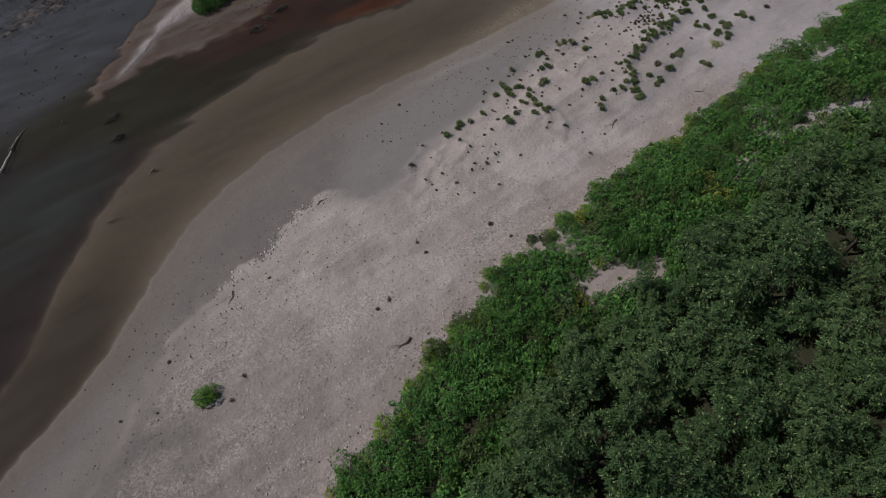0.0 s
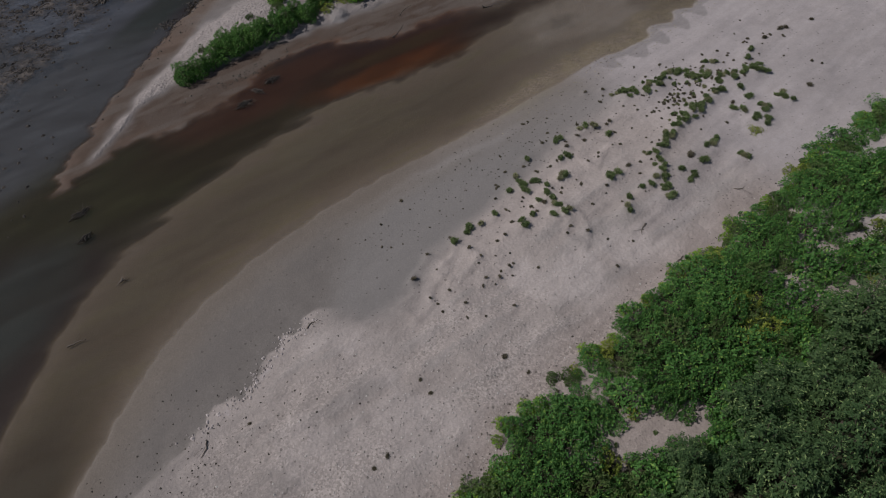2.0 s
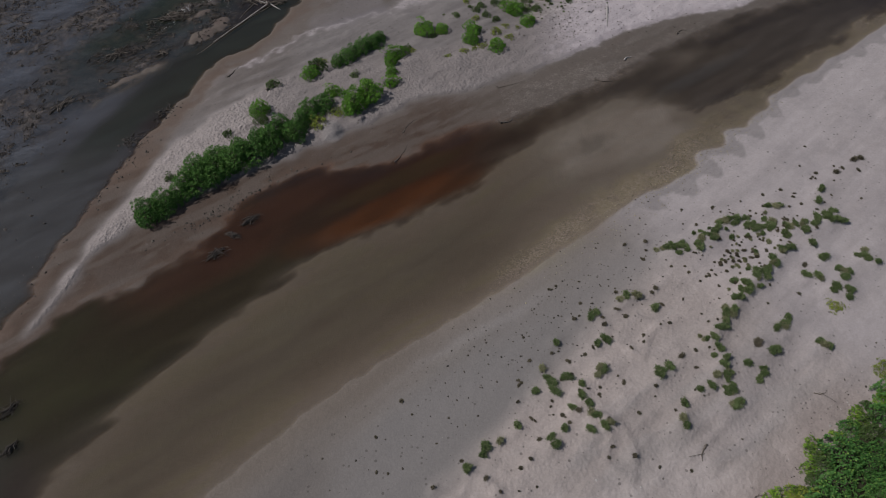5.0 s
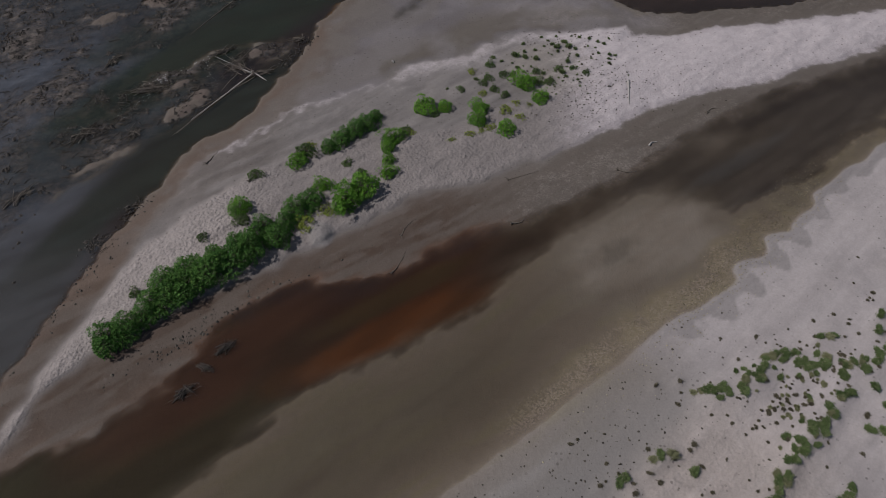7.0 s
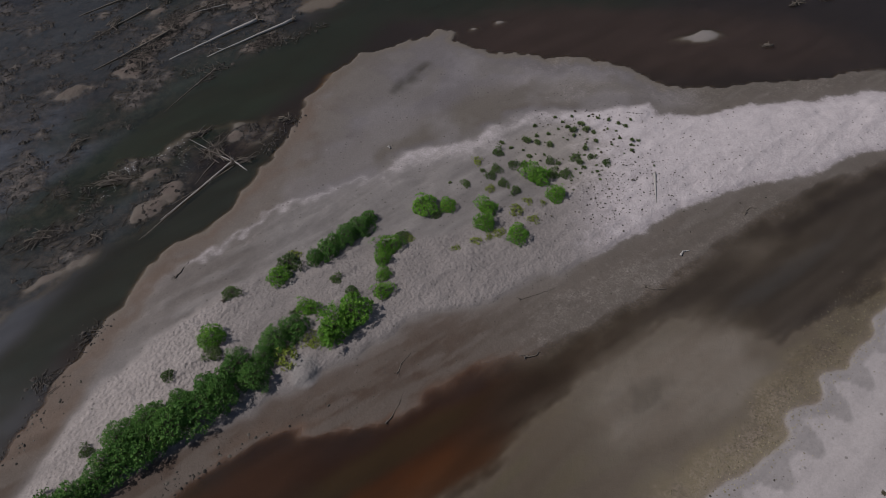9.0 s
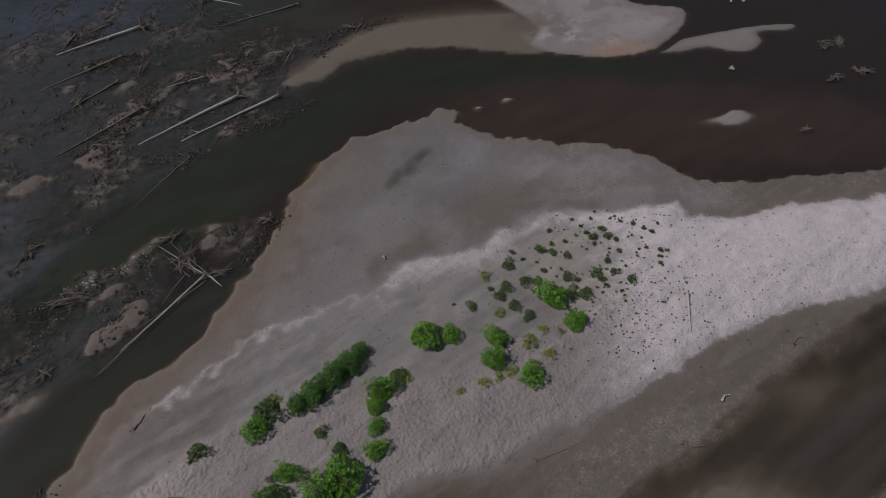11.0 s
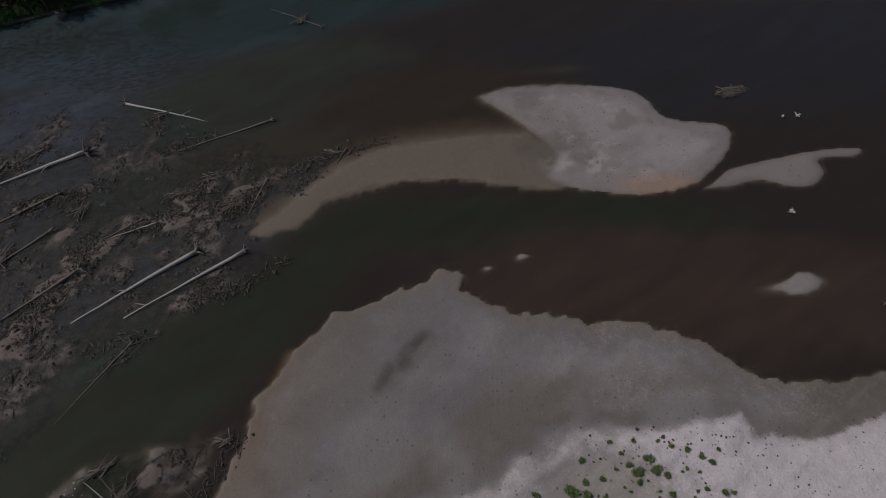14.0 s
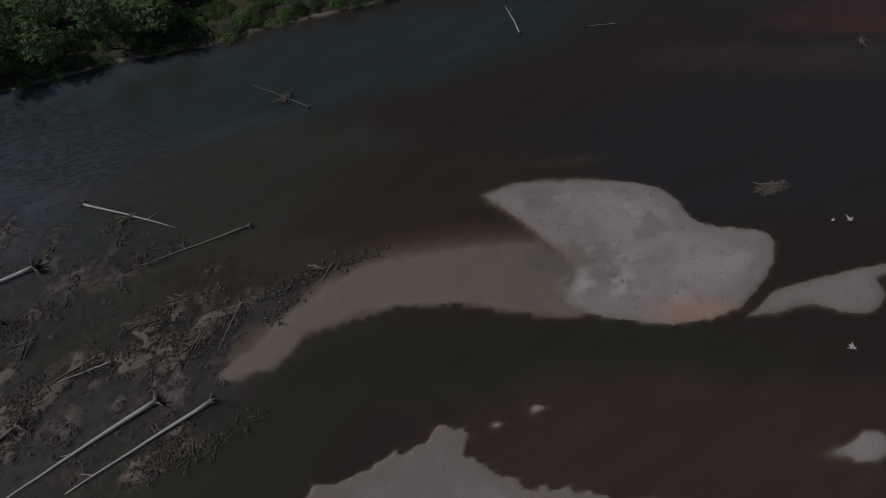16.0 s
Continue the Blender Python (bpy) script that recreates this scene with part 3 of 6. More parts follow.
def plan(x, y):
    """Height of the bed and banks, and what lies on them."""
    warp = (fbm(x, y, 0.45, 3, 2) - 0.5)
    c, q = math.cos(0.62), math.sin(0.62)
    flow = fbm((x * c + y * q) * 0.16, (y * c - x * q) * 0.85, 1.0, 121, 4)        # streaks along the current
    slow = fbm(x, y, 0.06, 11, 3) - 0.5
    edge = side(x, y, np.vstack([spline(MAIN_EDGE), RIGHT_FAR])) - 0.3 * smooth(18 - x, 0, 14) + warp * (0.35 + 0.5 * smooth(18 - x, 0, 10))
    deep = side(x, y, np.vstack([spline(MAIN_DEEP), RIGHT_FAR])) + warp * 0.9 + slow * 1.0 + 3.4 * (flow - 0.5) * smooth(y, 48, 66)
    dry = side(x, y, np.vstack([spline(MAIN_DRY), RIGHT_FAR])) + warp * 1.5 + slow * 2
    tiny = fbm(x, y, 0.95, 161, 1) - 0.5
    crinkle = fbm(x, y, 1.1, 201, 2) - 0.5
    isle = side(x, y, np.vstack([spline(ISLE_LOW), spline(ISLE_HIGH)])) + warp * 1.1 + tiny * 0.6 + crinkle * 0.9 * smooth(y, 130, 146) + 2.2 * (flow - 0.5) * smooth(124 - y + 0.62 * x, 0, 6)
    isle_dry = side(x, y, np.vstack([spline(ISLE_DRY_LOW), spline(ISLE_DRY_HIGH)])) + warp * 1.3 + tiny * 0.3
    ripple = side(x, y, np.vstack([spline(ISLE_DRY_LOW), spline(RIPPLED)])) + warp * 1.2
    bar, tail = side(x, y, spline(BAR)) + warp * 0.5 + crinkle * 0.5, side(x, y, spline(BAR_TAIL)) + warp * 0.8 + crinkle * 0.7
    barlet, shoal = side(x, y, spline(BARLET)) + warp * 0.6, ovals(x, y, SHOALS) + warp * 1.3 - 0.1
    debris, jam = side(x, y, DEBRIS) + warp * 3, side(x, y, spline(JAM)) + warp * 2
    bank, wood = side(x, y, FAR_BANK) + warp * 1.5, side(x, y, np.vstack([spline(WOOD_EDGE), RIGHT_FAR])) + warp * 1.5
    swing = np.clip(np.cos(2 * math.pi * (0.77 * x + 0.64 * y - 84.6 + 1.2 * warp) / 5.15), -0.25, 1)
    lobe = 1.25 + (1.15 + 2.0 * slow) * 1.25 * ((swing + 0.25) / 1.25) ** 0.6 - edge
    pale = np.maximum(side(x, y, spline(SHOAL_BED)), ovals(x, y, [(31, 124.5, 5.0, 1.8)], 1.0)) + warp * 1.6 + slow * 2
    isles = ovals(x, y, MUD_ISLES, 1.1, 0.75) - 0.15 + warp * 2.2 + tiny * 0.9
    for wide, line in MUD_RIDGES:
        for (ax, ay), (bx, by) in zip(line, line[1:]):
            dx, dy = bx - ax, by - ay
            t = np.clip(((x - ax) * dx + (y - ay) * dy) / (dx * dx + dy * dy), 0, 1)
            isles = np.maximum(isles, (wide - np.hypot(x - ax - t * dx, y - ay - t * dy)) * 0.9 + warp * 1.6 + tiny * 1.3 + crinkle * 0.9)
    run = np.clip(((x + 12.2) * 0.58 + (y - 151.6) * 0.81) / 7.4, 0, 1)
    pool = 0.9 * np.sin(math.pi * (0.15 + 0.7 * run)) - np.hypot(x + 12.2 - run * 4.3, y - 151.6 - run * 6.0) + warp * 0.6
    bare = ovals(x, y, CLEARINGS) + warp * 2.0

    z = -1.5 + 0.3 * slow
    part = np.clip(-edge, 0, None) / (np.clip(-edge, 0, None) + np.clip(deep, 0.01, None))
    trough = np.sin(math.pi * np.clip(part, 0, 1)) ** 0.8 * (0.20 - 0.11 * smooth(x, -5, 15) + 0.34 * smooth(46 - y, 0, 26)) + 0.08 * part
    shelf = np.where(edge > 0, 0.03 + 0.035 * np.clip(edge, 0, 18), -0.05 * smooth(-edge, 0, 0.4) - trough - np.clip(-deep, 0, 1.4 + 1.8 * smooth(y, 45, 60)) * (0.7 - 0.36 * smooth(y, 45, 60)) - np.clip(-deep, 0, 9) * 0.05)
    shelf = np.where(edge > 0, shelf, np.maximum(shelf, -0.10 - 0.31 * smooth(-pale, -3.0, 5.0)))
    z = np.maximum(z, shelf)
    z = np.maximum(z, np.where(isle > 0, 0.03 + 0.022 * np.clip(isle, 0, 8), np.maximum(isle * (0.35 - 0.24 * smooth(x, -8, 6) + (1.0 + 0.24 * smooth(x, -8, 6) - 0.65 * smooth(-14 - x, 0, 8)) * smooth(y - 0.62 * x, 118, 130)), -2)) + 0.4 * smooth(isle_dry, -1.0, 5.0))
    z = np.maximum(z, np.where(bar > 0, np.clip(bar * 0.12, 0, 0.3), bar * (0.35 + 1.0 * smooth(x + 0.6 * (190 - y), 4, 16))))
    z = np.maximum(z, np.where(tail > 0, np.clip(tail * 0.1, 0, 0.12), tail * np.where(y - 172 - 0.4 * (x + 30) > 1.5, 0.075, 1.3)) - 0.06)
    z = np.maximum(z, np.where(barlet > 0, np.clip(barlet * 0.15, 0, 0.2), barlet * 1.2) - 0.02)
    z = np.maximum(z, np.where(shoal > 0, np.clip(shoal * 0.3, 0, 0.16), shoal * 0.9))
    apron = ovals(x, y, [(-21.8, 153.6, 3.6, 2.0)], 1.0, 0.95) + warp
    z = np.maximum(z, -0.16 - 0.5 * smooth(-apron, -0.6, 1.2))
    z = z - 0.16 * smooth(pool, -0.5, 0.6)
    lumps = fbm(x, y, 0.22, 21, 4) * 0.75 + fbm(x, y, 0.9, 31, 1) * 0.25
    ridge = np.exp(-((((x + 46) * 0.64 - (y - 165) * 0.77) / 5.0) ** 2)) * 0.10
    z = np.maximum(z, np.clip(debris * 0.25, -2, 0) - 0.92 + (1.35 * lumps + ridge) * smooth(debris, -1, 6))
    z = np.maximum(z, np.where(isles > 0, np.clip(isles * 0.3, 0, 0.22) * (0.4 + 1.2 * fbm(x, y, 0.9, 221, 2)), isles * 0.3) - 0.03)
    z = np.maximum(z, np.clip(jam * 0.5, -2, 0) - 0.95 + 1.36 * lumps)
    z = np.maximum(z, np.clip(bank * 0.55, -2, 1.6))
    heap = np.clip(1 - np.hypot((x + 17.8) * 0.45 - (y - 106.6) * 0.35, (y - 106.6) * 0.62 + (x + 17.8) * 0.45) / 1.5 + warp * 0.8, 0, 1)
    z = z + 0.65 * smooth(heap, 0, 0.9)
    z = z + 0.22 * smooth(dry, -0.4, 0.4) * smooth(edge, 3, 6) * smooth(fbm(x, y, 0.09, 61, 2), 0.42, 0.6)
    z = z + 0.35 * smooth(wood, -1, 4) + (z > 0) * (0.10 * (fbm(x, y, 0.25, 41, 2) - 0.5) + 0.05 * (fbm(x, y, 0.85, 51, 1) - 0.5) * smooth(np.maximum(dry, ripple), -1, 2))

    land = smooth(edge, 0, 1.5)
    patch, fleck = fbm(x, y, 0.13, 131, 4), fbm(x, y, 0.6, 141, 2)
    upper = smooth(y - 0.62 * x, 126, 138)                                         # the island's upstream side
    jag = smooth(dry, -0.3, 0.3) * smooth(-13 - x, 0, 3) * smooth(y, 36, 40)
    wetsilt = smooth(edge, 0.5, 6) * smooth(-dry - 1.6 * tiny, -0.3, 0.3) * smooth(-10 - x, 0, 5) * smooth(y, 20, 36)
    tone = np.zeros((*x.shape, 3)) + (0.11, 0.095, 0.080)
    damp = tone.copy()
    torn = smooth(-11 - x, 0, 5) * smooth(y, 33, 40)                               # where the dry sheet breaks off

    def lay(mask, colour, below=1.0):
        """Spreads a sediment over the dry sheet, and over the damp bed below it by the share given."""
        nonlocal tone, damp
        m = np.clip(mask, 0, 1)[..., None]
        tone = tone * (1 - m) + np.array(colour) * m
        m = np.clip(mask * below, 0, 1)[..., None]
        damp = damp * (1 - m) + np.array(colour) * m

    z = z + (z > 0) * (1 - 0.7 * smooth(x + y, 106, 122) * (edge > 0)) * (0.42 * (flow - 0.5) + 0.55 * (fbm(x, y, 0.2, 171, 3) - 0.5) + 0.09 * (fbm(x, y, 0.8, 151, 1) - 0.5)) * np.maximum(smooth(dry, -1, 4), smooth(isle_dry, 0, 3))

    lay(smooth(deep, -3.0, 1.5), (0.200, 0.168, 0.146))                                # drowned shelf
    lay(smooth(deep, -1, 3) * smooth(flow, 0.45, 0.7) * 0.7, (0.19, 0.165, 0.115))
    lay(smooth(pale, -4.5, 3.0) * (0.5 + 0.5 * smooth(flow, 0.3, 0.6)), (0.240, 0.216, 0.200))
    lay(smooth(ovals(x, y, [(17.0, 105.1, 3.5, 2.0)], 1.0, 0.4) + warp, -0.9, 0.7) * (0.3 + 0.6 * smooth(fleck, 0.4, 0.6)), (0.160, 0.142, 0.128))
    lay(smooth(2.6 - np.abs(edge + 2.2), 0, 1.8) * smooth(x, 4, 18) * (0.45 + 0.55 * smooth(fleck, 0.3, 0.6)), (0.262, 0.230, 0.172))
    lay(smooth(edge, -1.2, 1.8) * 0.8, (0.180, 0.158, 0.144))                      # wet margin
    lay(smooth(edge, 0.0, 7) * smooth(28 - x, 0, 20), (0.184, 0.170, 0.164))
    lay(smooth(edge, 0.0, 7) * smooth(x, 8, 28), (0.232, 0.213, 0.208))
    lay(smooth(1.0 - np.abs(edge - 3.2 - 2 * slow), 0, 1.0) * smooth(x, -17, -12) * smooth(14 - x, 0, 8) * 0.55, (0.235, 0.216, 0.209))                               # damp grey sand
    lay(smooth(edge, 0.5, 6) * smooth(2.5 - dry, 0, 2) * torn * (0.5 + 0.5 * smooth(fleck, 0.3, 0.6)), (0.165, 0.148, 0.136))
    lay(smooth(edge, -2.0, 1.0) * smooth(-4 - x, 0, 12) * smooth(72 - y, 0, 12) * (0.72 + 0.28 * smooth(flow, 0.35, 0.6)) * smooth(14 - edge, 0, 12), (0.162, 0.142, 0.128))
    lay(smooth(edge, -1.5, 0.5) * smooth(5 - x, 0, 14) * smooth(6 - edge, 0, 5.5) * 0.9, (0.138, 0.114, 0.096))
    lay((smooth(dry, -1.5, 2.5) * (1 - torn) + smooth(dry + 1.6 * tiny, -0.3, 0.3) * torn) * land, (0.308, 0.269, 0.253), 1 - torn * smooth(4 - dry, 0, 2))                      # dry, rosy sand
    lay(smooth(dry, 0, 4) * smooth(flow, 0.5, 0.66) * 0.5, (0.262, 0.240, 0.232), 1 - torn * smooth(4 - dry, 0, 2))
    lay(smooth(dry, 0, 4) * smooth(patch, 0.55, 0.7) * 0.8, (0.385, 0.340, 0.325), 1 - torn * smooth(4 - dry, 0, 2))
    lay(smooth(36 - y, 0, 18) * smooth(15 - dry, 0, 12) * smooth(edge, 0.5, 4) * 0.95, (0.172, 0.156, 0.150))
    lay(smooth(46 - y, 0, 24) * smooth(edge, 2, 6) * 0.8, (0.222, 0.196, 0.184))
    rosy = smooth(4.5 - np.abs((y - 74) * 0.74 - (x - 18) * 0.67), 0, 4) * smooth(x, -4, 6) * smooth(42 - x, 0, 10)
    lay(rosy * (0.45 + 0.55 * smooth(flow, 0.35, 0.6)), (0.345, 0.298, 0.278))       # drifted sand between the herb belts
    mauve = smooth((x - 30) * 0.74 - (y - 76) * 0.67, -3, 4) * smooth(-wood, 3, 8) * smooth(x, 20, 30)
    lay(mauve * 0.7, (0.268, 0.240, 0.238))
    lay(smooth(wood, -5, -0.5) * 0.75, (0.262, 0.218, 0.200))                      # litter below the wood
    sandy = smooth(x + y, 106, 122) * smooth(edge, -1, 0)
    lay(sandy * smooth(edge, -0.2, 0.4), (0.325, 0.292, 0.291))                    # pale lobed sand by the far shore
    lay(sandy * smooth(edge, 4, 9) * smooth(flow, 0.45, 0.65) * 0.6, (0.300, 0.268, 0.264))
    lay(sandy * smooth(lobe, -0.2, 0.2) * smooth(edge, -0.2, 0.3), (0.238, 0.215, 0.213))
    lay(wetsilt * (0.65 + 0.35 * smooth(fleck, 0.35, 0.6)), (0.142, 0.127, 0.119))
    lay(smooth(apron, -0.8, 0.6), (0.200, 0.120, 0.055))
    lay(smooth(isle, -1.0, 0.3), (0.135, 0.114, 0.097))                             # island: brown fringe
    lay(smooth(isle, 0.2, 2.0), (0.126, 0.111, 0.112))
    beach = smooth(isle, -1.6, -0.3) * smooth(2.5 - isle_dry, 0, 1.5) * (1 - upper) * (0.75 + 0.25 * smooth(fleck, 0.3, 0.7))
    lay(smooth(isle, -4.5, 0) * (1 - upper) * smooth(x, -8, 6), (0.112, 0.096, 0.080))
    lay(beach, (0.096, 0.080, 0.069))
    lay(beach * smooth(10 - x, 0, 16), (0.064, 0.042, 0.031))
    lay(beach * smooth(isle_dry, -3.2, 0.2) * smooth(x, -24, -14) * 0.5, (0.142, 0.120, 0.108))
    lay(beach * smooth(1.8 - isle, 0, 1.8) * smooth(12 - x, 0, 16), (0.085, 0.056, 0.042))
    lay(beach * smooth(flow, 0.5, 0.66) * 0.6, (0.112, 0.092, 0.080))
    lay(beach * smooth(0.6 - flow, 0.15, 0.3) * smooth(x, -22, -10) * 0.45, (0.150, 0.128, 0.116))
    lay(smooth(isle, 1, 5) * smooth(-isle_dry, 0.3, 1.5) * upper * smooth(5.5 - np.abs(-isle_dry - 3.4 + 4 * warp), 0, 5) * smooth(24 - x, 0, 14), (0.104, 0.087, 0.074))
    lay(smooth(isle, 1, 6) * upper * smooth(-isle_dry, 5, 10) * smooth(patch, 0.35, 0.6), (0.134, 0.120, 0.125))
    lay(smooth(isle, 2, 6) * upper * smooth(-isle_dry, 1, 3) * smooth(x, -4, 14) * (0.5 + 0.5 * patch), (0.236, 0.212, 0.217))
    lay(smooth(isle, -0.5, 1) * upper * smooth(10 - isle, 0, 8) * smooth(-8 - x, 0, 12) * 0.8, (0.116, 0.096, 0.082))
    lay(smooth(isle, 1, 3) * upper * smooth(3.6 - np.abs(isle_dry + 3.4 + 3 * warp), 0, 3) * smooth(x, -26, -16) * smooth(30 - x, 0, 12) * 0.85, (0.116, 0.100, 0.088))
    lay(0.85 * smooth(isle, -0.5, 1) * smooth(7.5 - isle, 0, 5.5) * smooth(-18 - x, 0, 8) * smooth(y - 0.62 * x, 122, 128) * (0.6 + 0.4 * smooth(flow, 0.35, 0.6)), (0.122, 0.084, 0.064))
    white = smooth(x, 8, 22)
    lay(smooth(isle_dry, -1.0, 1.5), (0.160, 0.144, 0.140))                        # smooth damp flat behind the ridge
    lay(smooth(-22 - x, 0, 8) * upper * smooth(isle, 0.5, 2) * 0.6, (0.118, 0.098, 0.088))
    lay(smooth(isle_dry, 1, 4) * smooth(flow, 0.42, 0.62) * (1 - white) * 0.5, (0.212, 0.192, 0.185))
    lay(smooth(ripple, -0.5, 1.5) * smooth(y, 64, 80), (0.212, 0.187, 0.181))                          # rippled dry sand
    lay(smooth(ripple, -0.2, 1.4) * smooth(-24 - x, 0, 8) * smooth(y, 70, 84), (0.285, 0.250, 0.240))
    lay(smooth(isle_dry, -1.8, 0.2) * white, (0.368, 0.326, 0.336), smooth(isle_dry, 1.5, 3.0))
    crest = 0.8 * smooth(0.8 - np.abs(isle_dry - 0.5 + 1.2 * tiny), 0, 0.9) * upper * smooth(x, -39, -33) * smooth(-10 - x, 0, 4) * smooth(fbm(x, y, 0.22, 81, 3), 0.22, 0.5)
    crest = np.maximum(crest, 0.95 * smooth(isle_dry, -0.4, 1.0) * smooth(5.5 - isle_dry, 0, 5) * upper * smooth(x, -15, -9) * (0.45 + 0.55 * smooth(fleck, 0.3, 0.6)))
    lay(crest * 0.55, (0.395, 0.354, 0.356))
    lay(smooth(isle, 1, 3) * upper * (1 - smooth(isle_dry, 0, 2)) * smooth(fbm(x, y, 0.28, 181, 3), 0.45, 0.62) * 0.5, (0.145, 0.128, 0.118))
    lay(smooth(isle, 1, 3) * upper * (1 - smooth(isle_dry, 0, 2)) * smooth(patch, 0.5, 0.68) * 0.5, (0.185, 0.167, 0.172))
    lay(smooth(isle_dry, 1, 4) * smooth(10 - np.hypot((x - 13) * 0.9, (y - 139) * 1.3), 0, 5) * 0.8, (0.225, 0.200, 0.184))
    lay(0.8 * smooth(pool, -1.2, 0.6) * (0.6 + 0.4 * smooth(fleck, 0.3, 0.6)), (0.054, 0.047, 0.039))
    lay(smooth(tail, -6.0, -0.5) * 0.7, (0.130, 0.098, 0.074))
    lay(smooth(tail, -3.5, 2.2) * (0.75 + 0.25 * patch), (0.110, 0.090, 0.074))
    lay(smooth(bar, -0.3, 1.0), (0.178, 0.154, 0.152))
    lay(smooth(bar, 1, 4) * smooth(patch, 0.4, 0.62) * 0.8, (0.224, 0.198, 0.197))
    lay(smooth(bar, 0.3, 2) * smooth(fbm(x, y, 0.3, 191, 4), 0.5, 0.66) * 0.6, (0.132, 0.113, 0.108))
    lay(smooth(2.4 - np.hypot((x - 6.5) / 1.3, y - 187.5) / 1.6 + warp, 0, 1.6) * 0.7, (0.092, 0.076, 0.062))
    lay(smooth(4.5 - np.hypot((x - 12.5) / 1.7, (y - 184.2) * 1.3), 0, 4) * smooth(fbm(x, y, 0.55, 231, 3), 0.42, 0.6) * 0.8, (0.290, 0.262, 0.258))
    lay(smooth(3.0 - np.abs(y - 186.5 - 0.12 * (x - 20)), 0, 2.6) * smooth(bar, 0.5, 2) * smooth(x, 12, 18) * smooth(flow, 0.3, 0.6) * 0.5, (0.245, 0.222, 0.222))
    lay(0.6 * smooth(3.0 - np.hypot((x - 22) / 2.6, y - 180.4), 0, 2) * smooth(bar, -0.5, 0.3), (0.26, 0.165, 0.115))
    lay(smooth(barlet, -0.5, 1.2), (0.164, 0.143, 0.138))
    lay(smooth(shoal, -0.2, 0.4), (0.190, 0.168, 0.160))
    lay(smooth(isle, 0, 1.5) * smooth(0.8 - isle_dry, 0, 1.6) * smooth(-30 - x, 0, 6) * upper * smooth(fleck, 0.3, 0.6), (0.108, 0.078, 0.062))
    rustline = smooth(5.0 - np.abs(isle + 3.0), 0, 4) * smooth(x, -36, -27) * smooth(8 - x, 0, 10) * (y < 115)
    lay(rustline * smooth(0.6 - isle, 0, 0.8) * 0.8, (0.12, 0.058, 0.034))
    masks = dict(
        dry=np.maximum(smooth(isle_dry, -1.4, 1.4), (smooth(dry, -1.2, 1.2) * (1 - torn) + smooth(dry + 1.6 * tiny, -0.4, 0.4) * torn) * land * (1 - smooth(x + y, 106, 118)) + smooth(x + y, 106, 118) * smooth(edge, -0.3, 0.3)),
        gravel=np.clip(smooth(dry, 0, 4) * smooth(66 - y, -6, 25) + 0.8 * smooth(2.4 - np.abs(edge + 2.2), 0, 1.6) * smooth(x, -2, 8) + 0.45 * smooth(isle, -4, -1) * smooth(-1.0 - isle_dry, -2, 2) * smooth(x, -4, 10), 0, 1),
        relief=np.clip(np.maximum(np.maximum(smooth(ripple, -0.4, 1.0), smooth(dry, -2, 2) * (0.55 - 0.3 * sandy)), np.maximum(smooth(debris, 0, 3), 0.7 * white * smooth(isle_dry, 0, 2))), 0.3, 1),
        trodden=np.maximum(smooth(ripple, -0.2, 1.2) * smooth(14 - x, 0, 10) * (0.12 + 0.30 * smooth(patch, 0.4, 0.62) + 0.40 * smooth(-22 - x, 0, 8)), 0.25 * smooth(dry, 1, 4) * (1 - sandy)),
        mud=np.maximum(smooth(debris, -1, 3), smooth(jam, -0.5, 1.5)) * (1 - smooth(isles, -0.4, 0.3)),
        crust=np.clip(0.8 * smooth(isle_dry, 0, 1.6) * white + 0.5 * crest
                      + 0.25 * smooth(bar, 1, 4) * smooth(fbm(x, y, 0.45, 91, 4), 0.42, 0.75) + 0.40 * smooth(0.45 - np.abs(dry + 1.6 * tiny - 0.35), 0, 0.4) * jag * smooth(fleck, 0.35, 0.6), 0, 1),
        shaded_soil=np.maximum(smooth(wood, 0.6, 2.4) * smooth(-bare - 2.6 * (fleck - 0.5), 0.9, 2.6), smooth(bank, 0.0, 0.8)),
        wet=np.clip(1 - smooth(z, 0.02, 0.22), 0, 1),
    )
    lay(smooth(heap, 0.05, 0.3), (0.225, 0.205, 0.200))
    lay(smooth(isles, -0.5, 0.5) * (0.6 + 0.4 * smooth(fleck, 0.3, 0.6)), (0.112, 0.088, 0.077))
    silty = 1 - 0.27 * (smooth(36 - y - 0.25 * (x + 30), 0, 22) * smooth(-4 - x, 0, 24) * (0.7 + 0.3 * smooth(patch, 0.35, 0.6)))[..., None]
    masks["tone"], masks["damp"] = tone * silty, damp * silty
    masks["wet"] = np.maximum(masks["wet"], smooth(pool, -0.8, 0.4))
    # suspended silt gives each reach its own colour; bluish ones also carry painted sky reflection
    silt_and_sky = np.zeros((*x.shape, 3)) + (0.036, 0.0285, 0.0285)
    for ox, oy, a, b, turn, colour in REACHES_UP + REACHES_DOWN:
        c, q = math.cos(turn), math.sin(turn)
        u, v = (x - ox) * c + (y - oy) * q, (y - oy) * c - (x - ox) * q
        m = smooth(1.35 - np.sqrt((u / a) ** 2 + (v / b) ** 2) + 0.5 * slow + 0.25 * warp, 0, 0.7)[..., None]
        silt_and_sky = silt_and_sky * (1 - m) + np.array(colour) * m
    # blue-grey of reflected sky, painted in beside the island's tail
    m = (smooth((y - 82) * 0.59 - (x + 46) * 0.81, -3.5, 3.5) * smooth(108 - y, 0, 14))[..., None]
    silt_and_sky = silt_and_sky * (1 - m) + np.array((0.104, 0.110, 0.120)) * m
    soft = 0.9 + 1.8 * smooth(y, 45, 62)
    m = (smooth(deep / soft, -1.0, 1.0) * (y < 135))[..., None]
